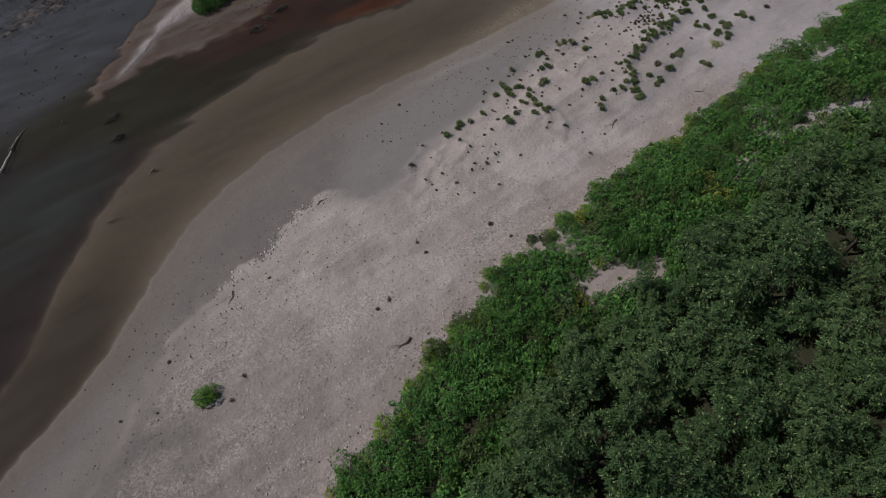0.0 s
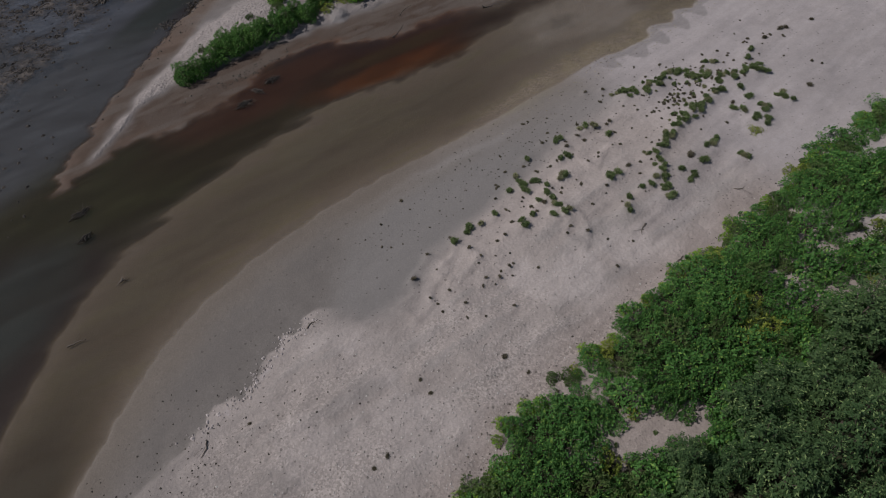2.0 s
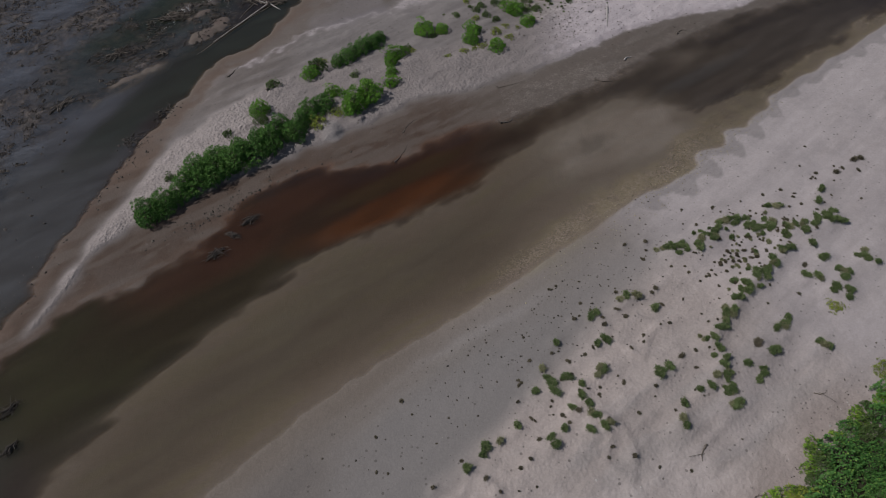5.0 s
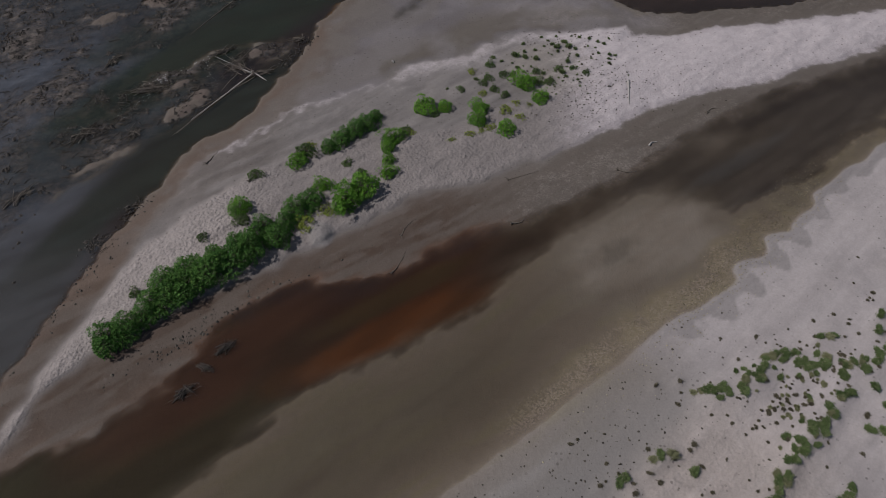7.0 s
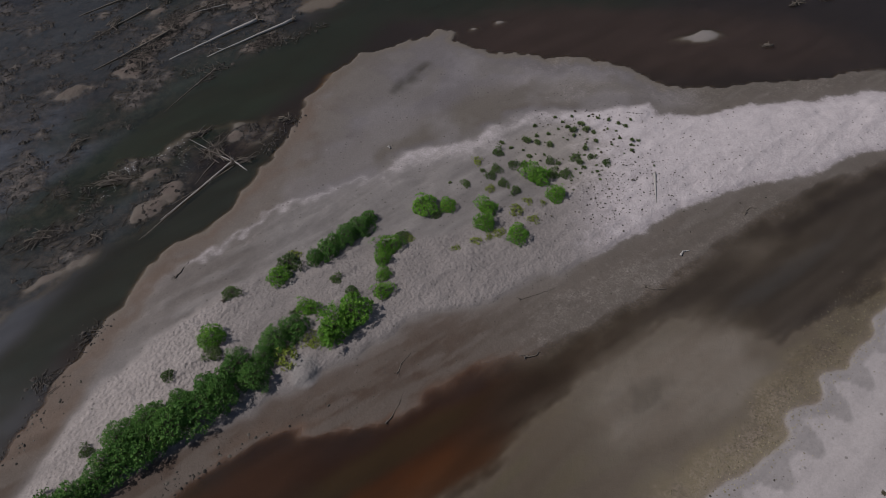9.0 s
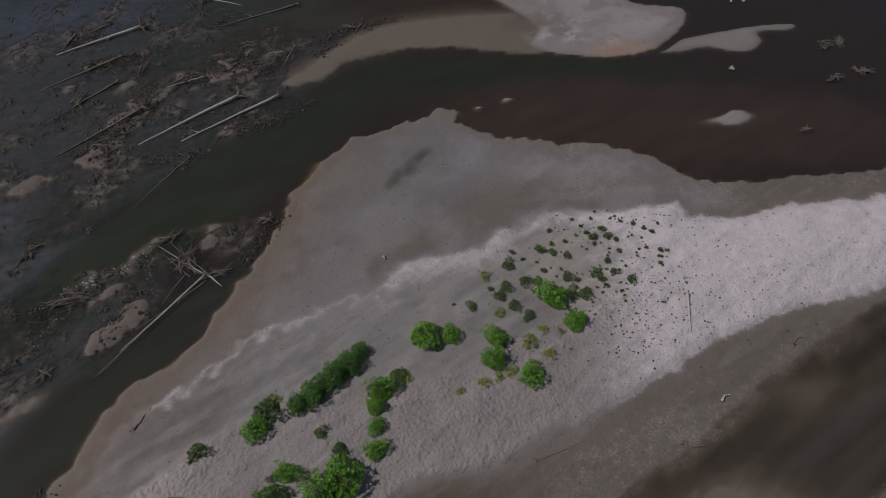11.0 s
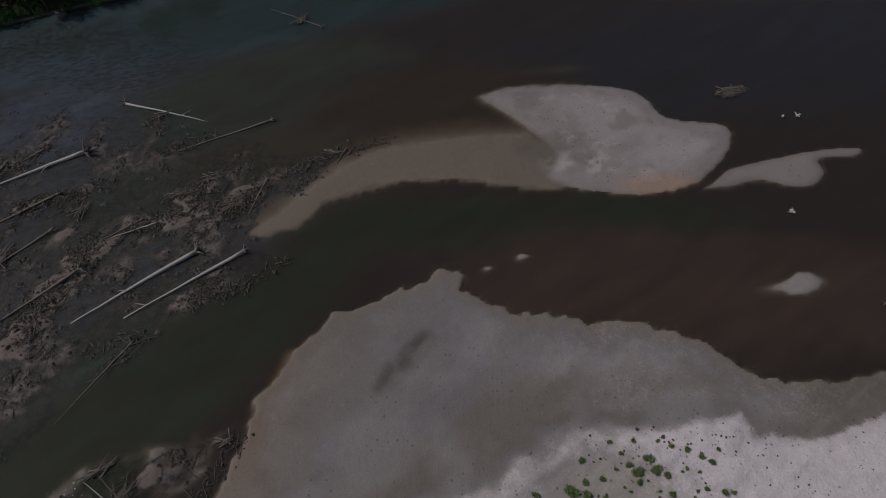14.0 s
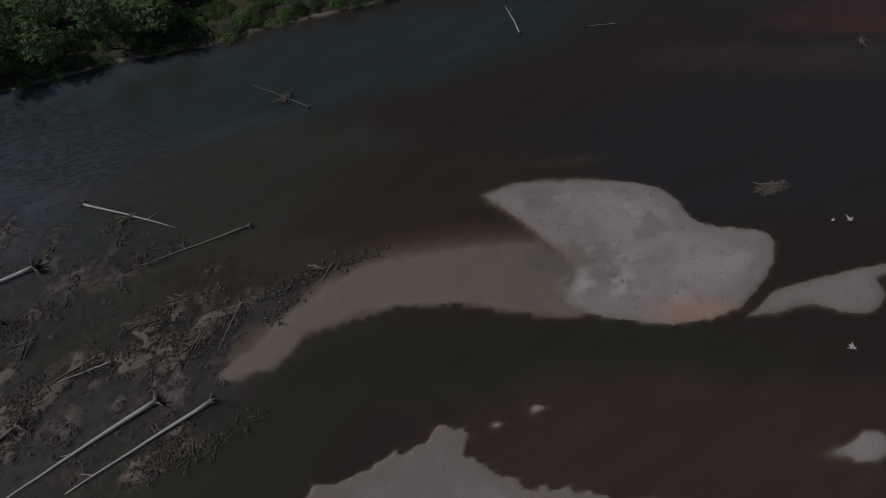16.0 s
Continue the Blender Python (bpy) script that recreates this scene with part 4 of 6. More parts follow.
    silt_and_sky = silt_and_sky * (1 - m) + (np.array((0.097, 0.086, 0.066)) + np.array((0.034, 0.032, 0.037)) * smooth(x, 2, 16)[..., None]) * (1 - 0.4 * smooth(58 - y, 0, 30))[..., None] * m
    masks["weed"] = np.maximum(smooth(1.3 - np.hypot((x + 62) / 16, (y - 207) / 9) + slow, 0, 0.6), 0.4 * smooth(debris, -3, 2))
    masks["silt_and_sky"] = silt_and_sky * (1 + (0.76 - 0.5 * smooth(y, 140, 170)) * (flow - 0.5))[..., None] * (1 - 0.18 * smooth(-deep, 0, 4) * smooth(-debris, -2, 2))[..., None]
    return z, masks, wood


def axis(low, high, step, far):
    """Even steps over the middle, then ever longer ones out to the horizon."""
    core = np.arange(low, high + 1e-6, step)
    reach, out = step, []
    while sum(out) < far:
        reach *= 1.45
        out.append(reach)
    away = np.cumsum(out)
    return np.concatenate([(low - away)[::-1], core, high + away])


def sheet(name, xs, ys, height):
    """A grid mesh over the given lines."""
    nx, ny = len(xs), len(ys)
    gx, gy = np.meshgrid(xs, ys)
    co = np.stack([gx.ravel(), gy.ravel(), np.broadcast_to(height, gx.shape).ravel()], 1)
    i = (np.arange(ny - 1)[:, None] * nx + np.arange(nx - 1)[None]).ravel()
    quads = np.stack([i, i + 1, i + nx + 1, i + nx], 1)
    mesh = bpy.data.meshes.new(name)
    mesh.vertices.add(len(co))
    mesh.vertices.foreach_set("co", co.astype(np.float32).ravel())
    mesh.loops.add(quads.size)
    mesh.loops.foreach_set("vertex_index", quads.astype(np.int32).ravel())
    mesh.polygons.add(len(quads))
    mesh.polygons.foreach_set("loop_start", np.arange(0, quads.size, 4, dtype=np.int32))
    mesh.polygons.foreach_set("use_smooth", np.ones(len(quads), bool))
    mesh.update(calc_edges=True)
    return mesh


XS, YS = axis(-84, 72, 0.34, 3200), axis(4, 252, 0.34, 3200)
GX, GY = np.meshgrid(XS, YS)
GZ, MASKS, WOOD = plan(GX, GY)
for n, (x, y, w) in enumerate(HERBS_BELT + HERBS_DIAGONAL + HERBS_NEAR + DRY_HERBS):
    # sand caught by the clump, with a tail to its lee
    i, j = np.searchsorted(XS, (x - 3.5, x + 3.5)), np.searchsorted(YS, (y - 3.5, y + 3.5))
    px, py = GX[j[0]:j[1], i[0]:i[1]] - x, GY[j[0]:j[1], i[0]:i[1]] - y
    u, v = px * 0.80 + py * 0.60, py * 0.80 - px * 0.60
    GZ[j[0]:j[1], i[0]:i[1]] += (0.15 + 0.08 * w) * np.exp(-(u / np.where(u < 0, 0.95 * w, 0.5 * w)) ** 2 - (v / (0.42 * w)) ** 2)
for line in (((-1.9, 59.7), (-2.9, 57.7), (-3.9, 56.0), (-3.5, 54.4), (-5.5, 52.2)), ((1.2, 61.6), (1.0, 60.1), (-0.1, 58.3), (-1.2, 56.6)), ((14.0, 67.6), (14.6, 65.0), (14.0, 62.0)), ((19.4, 79.0), (17.5, 77.0), (16.8, 74.6))):
    # small banks that runnels cut into the dry sand
    i, j = np.searchsorted(XS, (line[-1][0] - 6, line[0][0] + 6)), np.searchsorted(YS, (line[-1][1] - 4, line[0][1] + 4))
    px, py = GX[j[0]:j[1], i[0]:i[1]], GY[j[0]:j[1], i[0]:i[1]]
    ring = np.vstack([spline(line), np.array(line[::-1]) + (3.0, -1.5)])
    cutting = side(px, py, ring) + 0.5 * (fbm(px, py, 0.8, 211, 2) - 0.5)
    GZ[j[0]:j[1], i[0]:i[1]] += 0.22 * smooth(cutting, -0.2, 0.2) * np.exp(-(np.clip(cutting, 0, None) / 1.0) ** 2)
mesh = sheet("ground", XS, YS, GZ)
for layer, keys in (("sediment", ("dry", "gravel", "relief", "trodden")), ("deposit", ("mud", "crust", "shaded_soil", "wet"))):
    a = mesh.attributes.new(layer, "FLOAT_COLOR", "POINT")
    a.data.foreach_set("color", np.stack([np.clip(MASKS[k], 0, 1).ravel() for k in keys], 1).astype(np.float32).ravel())
for layer in ("tone", "damp"):
    mesh.attributes.new(layer, "FLOAT_COLOR", "POINT").data.foreach_set("color", np.concatenate([MASKS[layer], np.ones((*GZ.shape, 1))], -1).astype(np.float32).ravel())
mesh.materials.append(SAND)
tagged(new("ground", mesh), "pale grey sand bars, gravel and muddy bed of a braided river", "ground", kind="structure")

WX, WY = axis(-86, 66, 0.6, 3200), axis(4, 252, 0.6, 3200)
mesh = sheet("water", WX, WY, 0.0)
wz, wmask, _ = plan(*np.meshgrid(WX, WY))
mesh.attributes.new("depth", "FLOAT", "POINT").data.foreach_set("value", np.clip(-wz, 0, 2).astype(np.float32).ravel())
mesh.attributes.new("silt_and_sky", "FLOAT_COLOR", "POINT").data.foreach_set("color", np.concatenate([wmask["silt_and_sky"], wmask["weed"][..., None]], -1).astype(np.float32).ravel())
mesh.materials.append(WATER)
tagged(new("water", mesh), "shallow slow brown and dark green river water", "water", kind="structure")


def field(grid, x, y):
    """A grid's value at a place."""
    i, j = int(np.clip(np.searchsorted(XS, x) - 1, 0, len(XS) - 2)), int(np.clip(np.searchsorted(YS, y) - 1, 0, len(YS) - 2))
    u, v = (x - XS[i]) / (XS[i + 1] - XS[i]), (y - YS[j]) / (YS[j + 1] - YS[j])
    return float((grid[j, i] * (1 - u) + grid[j, i + 1] * u) * (1 - v) + (grid[j + 1, i] * (1 - u) + grid[j + 1, i + 1] * u) * v)


def level(x, y):
    """The ground's height at a place."""
    return field(GZ, x, y)


# ---- building plants ----


def mesh_of(name, verts, faces, material, soft=False):
    m = bpy.data.meshes.new(name)
    m.from_pydata([tuple(v) for v in verts], [], faces)
    m.materials.append(material)
    if soft:
        m.polygons.foreach_set("use_smooth", np.ones(len(m.polygons), bool))
    return m


def leaves(rng, place, way, length, width, face=None):
    """Folded diamond leaves: places, directions, sizes and the way they face, to verts and quads."""
    n = len(place)
    way = way / (np.linalg.norm(way, axis=1, keepdims=True) + 1e-9)
    across = np.cross(way, rng.normal(size=(n, 3)) * (1.0 if face is None else 0.38) + (0 if face is None else face))
    across /= np.linalg.norm(across, axis=1, keepdims=True) + 1e-9
    length, width = np.reshape(length, (-1, 1)) * np.ones((n, 1)), np.reshape(width, (-1, 1)) * np.ones((n, 1))
    mid = place + way * length * 0.45
    sag = np.array([0, 0, -1.0]) * length * 0.15
    v = np.stack([place, mid + across * width / 2, place + way * length + sag, mid - across * width / 2], 1).reshape(-1, 3)
    return v, [tuple(range(4 * i, 4 * i + 4)) for i in range(n)]


def tube(points, radii, sides=6):
    """A tapered, bent limb with closed ends."""
    points, v, f = np.array(points, float), [], []
    for i, (p, r) in enumerate(zip(points, radii)):
        d = points[min(i + 1, len(points) - 1)] - points[max(i - 1, 0)]
        d = d / (np.linalg.norm(d) + 1e-9)
        a = np.cross(d, (0.31, 0.2, 0.93) if abs(d[2]) < 0.8 else (1, 0, 0.1))
        a /= np.linalg.norm(a)
        b = np.cross(d, a)
        for k in range(sides):
            t = 2 * math.pi * k / sides
            v.append(p + r * (math.cos(t) * a + math.sin(t) * b))
    for i in range(len(points) - 1):
        for k in range(sides):
            f.append((i * sides + k, i * sides + (k + 1) % sides, (i + 1) * sides + (k + 1) % sides, (i + 1) * sides + k))
    f.append(tuple(range(sides))[::-1])
    f.append(tuple(range((len(points) - 1) * sides, len(points) * sides)))
    return v, f


def join(pieces):
    v, f = [], []
    for pv, pf in pieces:
        n = len(v)
        v.extend(pv)
        f.extend(tuple(i + n for i in face) for face in pf)
    return v, f


def thing(name, label, category, group="", kind=""):
    return tagged(new(name), label, category, group, kind)


def part(name, verts, faces, material, parent, label="", soft=False):
    ob = new(name, mesh_of(name, verts, faces, material, soft))
    ob.parent = parent
    if label:
        tagged(ob, label)
    return ob


def shrub(name, label, seed, material, shoots=70, per=14, leaf=(0.20, 0.085), tall=1.0, group="", spread=0.35, lobes=14, cleft=0.34):
    """A dome of leafy shoots, 2 m across, gathered in rounded lobes on a bundle of stems."""
    rng = np.random.RandomState(seed)
    top = thing(name, label, "shrub", group)

    def dome(count, jitter):
        k = np.arange(count) + 0.5
        ang, up = k * 2.39996 + rng.normal(size=count) * jitter, np.clip(1 - k / count + rng.normal(size=count) * 0.03, 0.0, 1.0)
        return ang, np.stack([np.cos(ang) * np.sqrt(1 - up ** 2), np.sin(ang) * np.sqrt(1 - up ** 2), up], 1)

    ang, aim = dome(shoots, 0.15)
    hub = dome(lobes, 0.5)[1]
    bulk = 1 + 0.16 * rng.normal(size=lobes)
    near = aim @ hub.T
    mine = near.argmax(1)
    away = np.arccos(np.clip(near.max(1), -1, 1)) / (1.25 * math.sqrt(2 * math.pi / lobes))
    lump = (bulk[mine] * (1.06 - cleft * np.clip(away, 0, 1.2) ** 1.6)) * (1 + spread * (np.sin(ang * 2 + seed) * 0.25 + np.sin(ang * 3 + 2 * seed) * 0.18 + rng.normal(size=shoots) * 0.12))
    tip = aim * lump[:, None] * (1, 1, tall) + (0, 0, 0.06)
    swell = aim * 0.55 + (aim - hub[mine]) * 1.7
    root = np.stack([rng.normal(size=shoots) * 0.12, rng.normal(size=shoots) * 0.12, np.full(shoots, 0.0)], 1)
    place, way, face = [], [], []
    for a, b, bulge in zip(root, tip, swell):
        out = (b - a) / np.linalg.norm(b - a)
        one = np.cross(out, (0.3, 0.5, 0.8))
        one /= np.linalg.norm(one)
        two = np.cross(out, one)
        for i in range(per):
            inner = i % 4 == 3                                   # a few leaves further down the shoot
            t = i * 2.4 + rng.rand() * 0.5
            ring = math.cos(t) * one + math.sin(t) * two
            p = a + (b - a) * (rng.uniform(0.5, 0.85) if inner else rng.uniform(0.92, 1.02)) + ring * 0.03
            p[2] = max(p[2], 0.02)
            place.append(p)
            way.append(ring * 0.9 + out * (0.35 + 0.7 * rng.rand()) + rng.normal(size=3) * 0.15)
            face.append(bulge + (0, 0, 0.45) - ring * 0.15)
    v, f = leaves(rng, np.array(place), np.array(way), leaf[0] * (0.7 + 0.6 * rng.rand(len(place))), leaf[1], np.array(face))
    part("foliage", v, f, material, top)
    v, f = join(tube([root[i], root[i] * 0.5 + tip[i] * 0.45 + (0, 0, 0.06), root[i] * 0.1 + tip[i] * 0.88], (0.03, 0.02, 0.006), 4) for i in range(0, shoots, 6))
    part("woody_base", v, f, BARK, top)
    return top


def tuft(name, label, seed, material, blades=110, flat=0.6):
    """A low clump of narrow blades on a few crowns, 1 m across, in one mesh."""
    rng = np.random.RandomState(seed)
    crowns = np.zeros((14, 3))
    for k in range(1, 14):
        t = rng.rand() * 6.3
        crowns[k] = crowns[rng.randint(k)] + (0.085 * math.cos(t), 0.06 * math.sin(t), 0)
    which, size = rng.randint(0, 14, blades), (0.65 + 0.5 * rng.rand(14))
    ang, up = rng.rand(blades) * 2 * math.pi, rng.rand(blades) ** 0.8
    way = np.stack([np.cos(ang) * (1.0 - 0.7 * up), np.sin(ang) * (1.0 - 0.7 * up), 0.15 + up * flat], 1)
    place = crowns[which] + np.stack([rng.normal(size=blades) * 0.045, rng.normal(size=blades) * 0.045, 0.26 * rng.rand(blades) * size[which]], 1)
    v, f = leaves(rng, place + way * 0.06 * rng.rand(blades, 1), way + rng.normal(size=(blades, 3)) * 0.25, (0.12 + 0.10 * rng.rand(blades)) * size[which], 0.032, way * (0.3, 0.3, 0) + (0, 0, 1.0))
    v[:, 2] = np.maximum(v[:, 2], 0.0)
    return tagged(new(name, mesh_of(name, v, f, material)), label, "plant", "herbs on the sand")


def tree(name, label, seed, material, high=7.0, wide=3.0, plumes=30, tufts=9, per=8, leaf=(0.33, 0.135), upright=0.55, gather=0.22):
    """A broadleaf tree: trunk and limbs in one part, the crown of leafy plumes that radiate from it in another."""
    rng = np.random.RandomState(seed)
    top = thing(name, label, "tree", "trees of the riverside wood")
    pieces = [tube([(0, 0, -0.3), (0.1, 0.05, high * 0.3), (-0.05, 0.1, high * 0.62), (0.05, 0, high * 0.92)], (0.20, 0.15, 0.09, 0.02), 7)]
    place, way, size, face = [], [], [], []
    for c in range(plumes):
        u = 1 - (c + 0.5) / plumes
        a = c * 2.39996 + rng.normal() * 0.25
        rise = 0.10 + 0.90 * u
        flat = math.sqrt(1 - min(1.0, u) ** 2)
        long = wide * (0.80 + 0.36 * rng.rand())
        axis_way = np.array([math.cos(a) * flat, math.sin(a) * flat, rise * upright * high / wide])
        start = np.array([0, 0, high * (0.34 + 0.12 * rng.rand())])
        end = start + axis_way * long
        limb = (end - start) / np.linalg.norm(end - start)
        one = np.cross(limb, (0.3, 0.5, 0.8))
        one /= np.linalg.norm(one)
        two = np.cross(limb, one)
        if c % 3 == 0:
            pieces.append(tube([start * (1, 1, 0.8), start + (end - start) * 0.5 + (0, 0, -0.1), start + (end - start) * 0.9], (0.07, 0.045, 0.012), 5))
        for k in range(tufts):
            t, g = k * 2.4 + rng.rand(), 0.98 - 0.62 * k / tufts
            ring = math.cos(t) * one + math.sin(t) * two
            hub = start + (end - start) * g + ring * wide * (0.02 + gather * math.sqrt(k / tufts)) * rng.uniform(0.7, 1.2)
            aim = limb * (0.5 + 0.5 * g) + ring * (0.15 + 0.7 * k / tufts) + (0, 0, 0.35)
            aim /= np.linalg.norm(aim)
            left = np.cross(aim, (0.5, 0.3, 0.81))
            left /= np.linalg.norm(left)
            fore = np.cross(aim, left)
            for m in range(per):
                q = 2 * math.pi * m / per + rng.rand() * 0.7
                out = math.cos(q) * left + math.sin(q) * fore
                place.append(hub + out * 0.04 + rng.normal(size=3) * 0.05)
                way.append(out + aim * rng.uniform(0.15, 0.8))
                size.append(leaf[0] * rng.uniform(0.7, 1.25))
                face.append(aim - out * 0.25 + (0, 0, 0.15))
    v, f = leaves(rng, np.array(place), np.array(way), np.array(size), leaf[1], np.array(face))
    part("crown", v, f, material, top)
    v, f = join(pieces)
    part("trunk", v, f, BARK, top, soft=True)
    return top


STANDING = set()


def stand(ob, x, y, wide=1.0, high=None, sink=0.03):
    """Sets the first of a kind, or a copy of it, on the ground with its own turn and size."""
    m = pose(x, y, level(x, y) - sink, 0, 0, random.uniform(0, 360)) @ Matrix.Diagonal((wide * random.uniform(0.86, 1.16), wide * random.uniform(0.86, 1.16), high or wide, 1))
    if ob.name in STANDING:
        made = copy_thing(ob, Matrix())
        made.matrix_basis = m
        return made
    STANDING.add(ob.name)
    ob.matrix_basis = m
    return ob



# ---- shrubs of the island and the bars: x, y, width ----
THICKET = [(-39, 91.4, 5.6), (-37.3, 92.9, 5.2), (-35.6, 94.6, 4.6), (-34.3, 96.7, 5.9), (-34.6, 98.6, 5.0), (-32.6, 100.6, 4.6), (-32.2, 98.2, 5.8), (-30.1, 100.1, 5.8),
           (-29.8, 102.6, 4.2), (-28, 102.1, 5.8), (-27.2, 104.5, 4.4), (-25.7, 103.8, 5.8), (-25.2, 106.9, 4.6), (-23, 105.6, 5.1), (-22.3, 108, 3.9)]
WILLOWS = [(-15.3, 111.7, 4.9), (-13.6, 113.7, 4.3), (-16.1, 110.6, 2.6), (-18.7, 114.1, 2.8), (-28.5, 110, 3.3), (-22.7, 118.3, 2.8), (-10.6, 122.9, 3.5), (-11, 121.1, 2.4),
           (-10.8, 119, 2.2), (-10.6, 116.7, 2.5), (-6.6, 129.3, 3.5), (-3.7, 129.6, 2.2), (1.2, 129.1, 3.1), (1, 126.6, 3), (4.9, 124.9, 2.8), (7.6, 134.7, 4), (10, 131.6, 2.7), (-22.6, 24.6, 2.8)]
DARK_ROW = [(-14.3, 125.6, 3.2), (-15.9, 124.2, 3.6), (-17.4, 122.3, 3.5), (-19, 120.9, 2.8), (-21.5, 109.9, 4), (-19.8, 111.4, 3.6), (-13.4, 127.3, 2.2)]
DARK_LOW = [(-20.2, 113.7, 1.3), (-27.9, 108.2, 2.7), (-22.1, 120.2, 3.6), (-9.1, 124.6, 2), (-28, 115.9, 2.5), (-32.2, 105.6, 1.7), (-37.9, 97.5, 1.8), (-14.1, 116.5, 1.9), (-16.2, 118.2, 1.7),
    (-1.5, 133.1, 1.5), (4.8, 132.1, 1.7), (-5.1, 128.1, 1.6), (2.7, 138.9, 1.9), (4.6, 136.7, 1.7), (6.0, 136.8, 1.5), (2.4, 135.8, 1.7), (1.7, 134.6, 1.8), (3.2, 133.4, 1.8), (9.9, 135.3, 2.0), (11.3, 135.2, 1.9), (12.9, 138.1, 1.7), (9.5, 137.5, 1.6), (14.9, 138.2, 1.4), (16.8, 137.3, 1.4)]
LOW_HERBS = [(3.3, 140.9, 1.1), (6.7, 138.3, 1.2), (10.6, 137.1, 1.1), (0.7, 135.5, 1.2), (13.4, 137.2, 1.4), (13.9, 136.3, 0.9), (15.4, 135.7, 0.7), (14.3, 139.9, 1.2), (15.8, 141.4, 1.0), (19.1, 141.9, 0.8), (20.7, 141.7, 1.0), (21.7, 141.7, 0.8), (20.5, 140.8, 0.8), (20.4, 139.8, 0.9),
    (4.4, 139.8, 0.9), (-3.5, 133.4, 0.7), (8.8, 138.4, 0.7), (-3.7, 129.9, 0.8)]
HIGH_HERBS = [(11.6, 145.1, 0.9), (12.2, 143.9, 1.1), (14.3, 144.6, 1.3), (13.1, 143.3, 1.6), (14.8, 143.6, 1.4), (15.7, 143.2, 1.2), (13.0, 142.3, 1.0), (18.1, 145.7, 0.9), (19.3, 144.9, 1.0), (20.2, 144.5, 1.0), (16.7, 145.9, 0.9), (13.1, 146.4, 0.8), (10.8, 146.3, 0.8), (15.5, 146.5, 0.7), (21.1, 145.7, 0.7),
    (7.9, 144.4, 1.0), (8.0, 142.2, 1.0), (9.5, 142.6, 0.9), (6.7, 141.2, 1.9), (8.0, 140.9, 1.4), (9.6, 140.3, 1.7)]
YELLOW = [(-20.2, 108.1, 3.2), (-17.7, 110, 2.1), (-21.6, 121.5, 1.6), (-0.1, 137.3, 1.4), (1.6, 132.4, 1.4), (6.3, 130.5, 1.1), (4.8, 128.9, 1.9), (6.8, 127.6, 1.5), (-0.1, 124.0, 1.4), (-2.5, 123.0, 1.2), (-8.1, 124.4, 1.4), (8.2, 130.4, 0.9), (2.7, 125.3, 1.5), (1.5, 124.7, 1.1), (-3.9, 129.4, 1.6),
          (41.3, 80.1, 1.9)]


def kinds(make, count, *args, **more):
    return [make(args[0], args[1], 7 + 13 * k + len(args[1]), *args[2:], **more) for k in range(count)]


thick = kinds(shrub, 3, "thicket_shrub", "dense dark green willow shrub in a row along the sand bar", LEAF_THICKET, shoots=320, per=14, leaf=(0.088, 0.054), group="thicket row on the island", lobes=26)
willow = kinds(shrub, 3, "willow_shrub", "rounded bright green willow shrub on bare sand", LEAF_WILLOW, shoots=190, per=13, leaf=(0.125, 0.070), group="willow shrubs on the island", lobes=18)
dark = kinds(shrub, 2, "sagebrush", "low dark green bush on bare sand", LEAF_DARK, shoots=130, per=11, leaf=(0.16, 0.08), tall=0.8, group="dark bushes on the island", spread=0.6)
yellow = kinds(shrub, 2, "herb_bush", "low yellow-green herb clump on bare sand", LEAF_YELLOW, shoots=60, per=9, leaf=(0.20, 0.10), tall=0.6, group="yellow herbs", spread=0.9)
green_tuft = kinds(tuft, 5, "herb_tuft", "dark green tuft of coarse herbs on pale sand", LEAF_OLIVE, blades=720)
brown_tuft = kinds(tuft, 5, "dry_tuft", "dry brown tuft of herbs on pale sand", LEAF_BROWN, blades=380)
pale_tuft = kinds(tuft, 3, "grey_herb", "low yellow-grey herbs spread over pale sand", LEAF_GREY, blades=420)
for n, (x, y, w) in enumerate(THICKET):
    stand(thick[n % 3], x, y, w * 0.35, w * 0.40)
for n, (x, y, w) in enumerate(WILLOWS):
    stand(willow[n % 3], x, y, w * 0.42, w * 0.44)
for n, (x, y, w) in enumerate(DARK_ROW):
    stand(thick[(n + 1) % 3], x, y, w * 0.42, w * 0.48)
for n, (x, y, w) in enumerate(DARK_LOW):
    stand(dark[n % 2], x, y, w * 0.38, w * 0.34)
for n, (x, y, w) in enumerate(LOW_HERBS + HIGH_HERBS):
    stand(green_tuft[n % 5], x, y, w * 1.15, w * 0.85, 0.01)
for n, (x, y, w) in enumerate(YELLOW):
    stand(yellow[n % 2], x, y, w * 0.45, w * 0.36)
for n, (x, y, w) in enumerate(HERBS_BELT + HERBS_DIAGONAL + HERBS_NEAR):
    # a wide clump is a handful of tufts
    for k in range(max(1, round(w * w / 2.7))):
        far = 0.32 * w * math.sqrt(k / max(1, w * w / 2.7))
        px, py = far * 1.25 * math.cos(2.4 * k + n), far * 0.75 * math.sin(2.4 * k + n)
        stand((pale_tuft[n % 3] if (n + k) % 6 == 4 else green_tuft[(n + k) % 5]), x + px * 0.8 - py * 0.6, y + px * 0.6 + py * 0.8, random.uniform(1.5, 2.1) if w > 1.6 else w * 1.2, random.uniform(0.9, 1.4) if w > 1.6 else w * 0.75, 0.01)
for n, (x, y, w) in enumerate(DRY_HERBS + DRY_HERBS_APART + STRAY_HERBS):
    stand(brown_tuft[n % 5], x, y, w * 1.0, w * 0.55, 0.01)


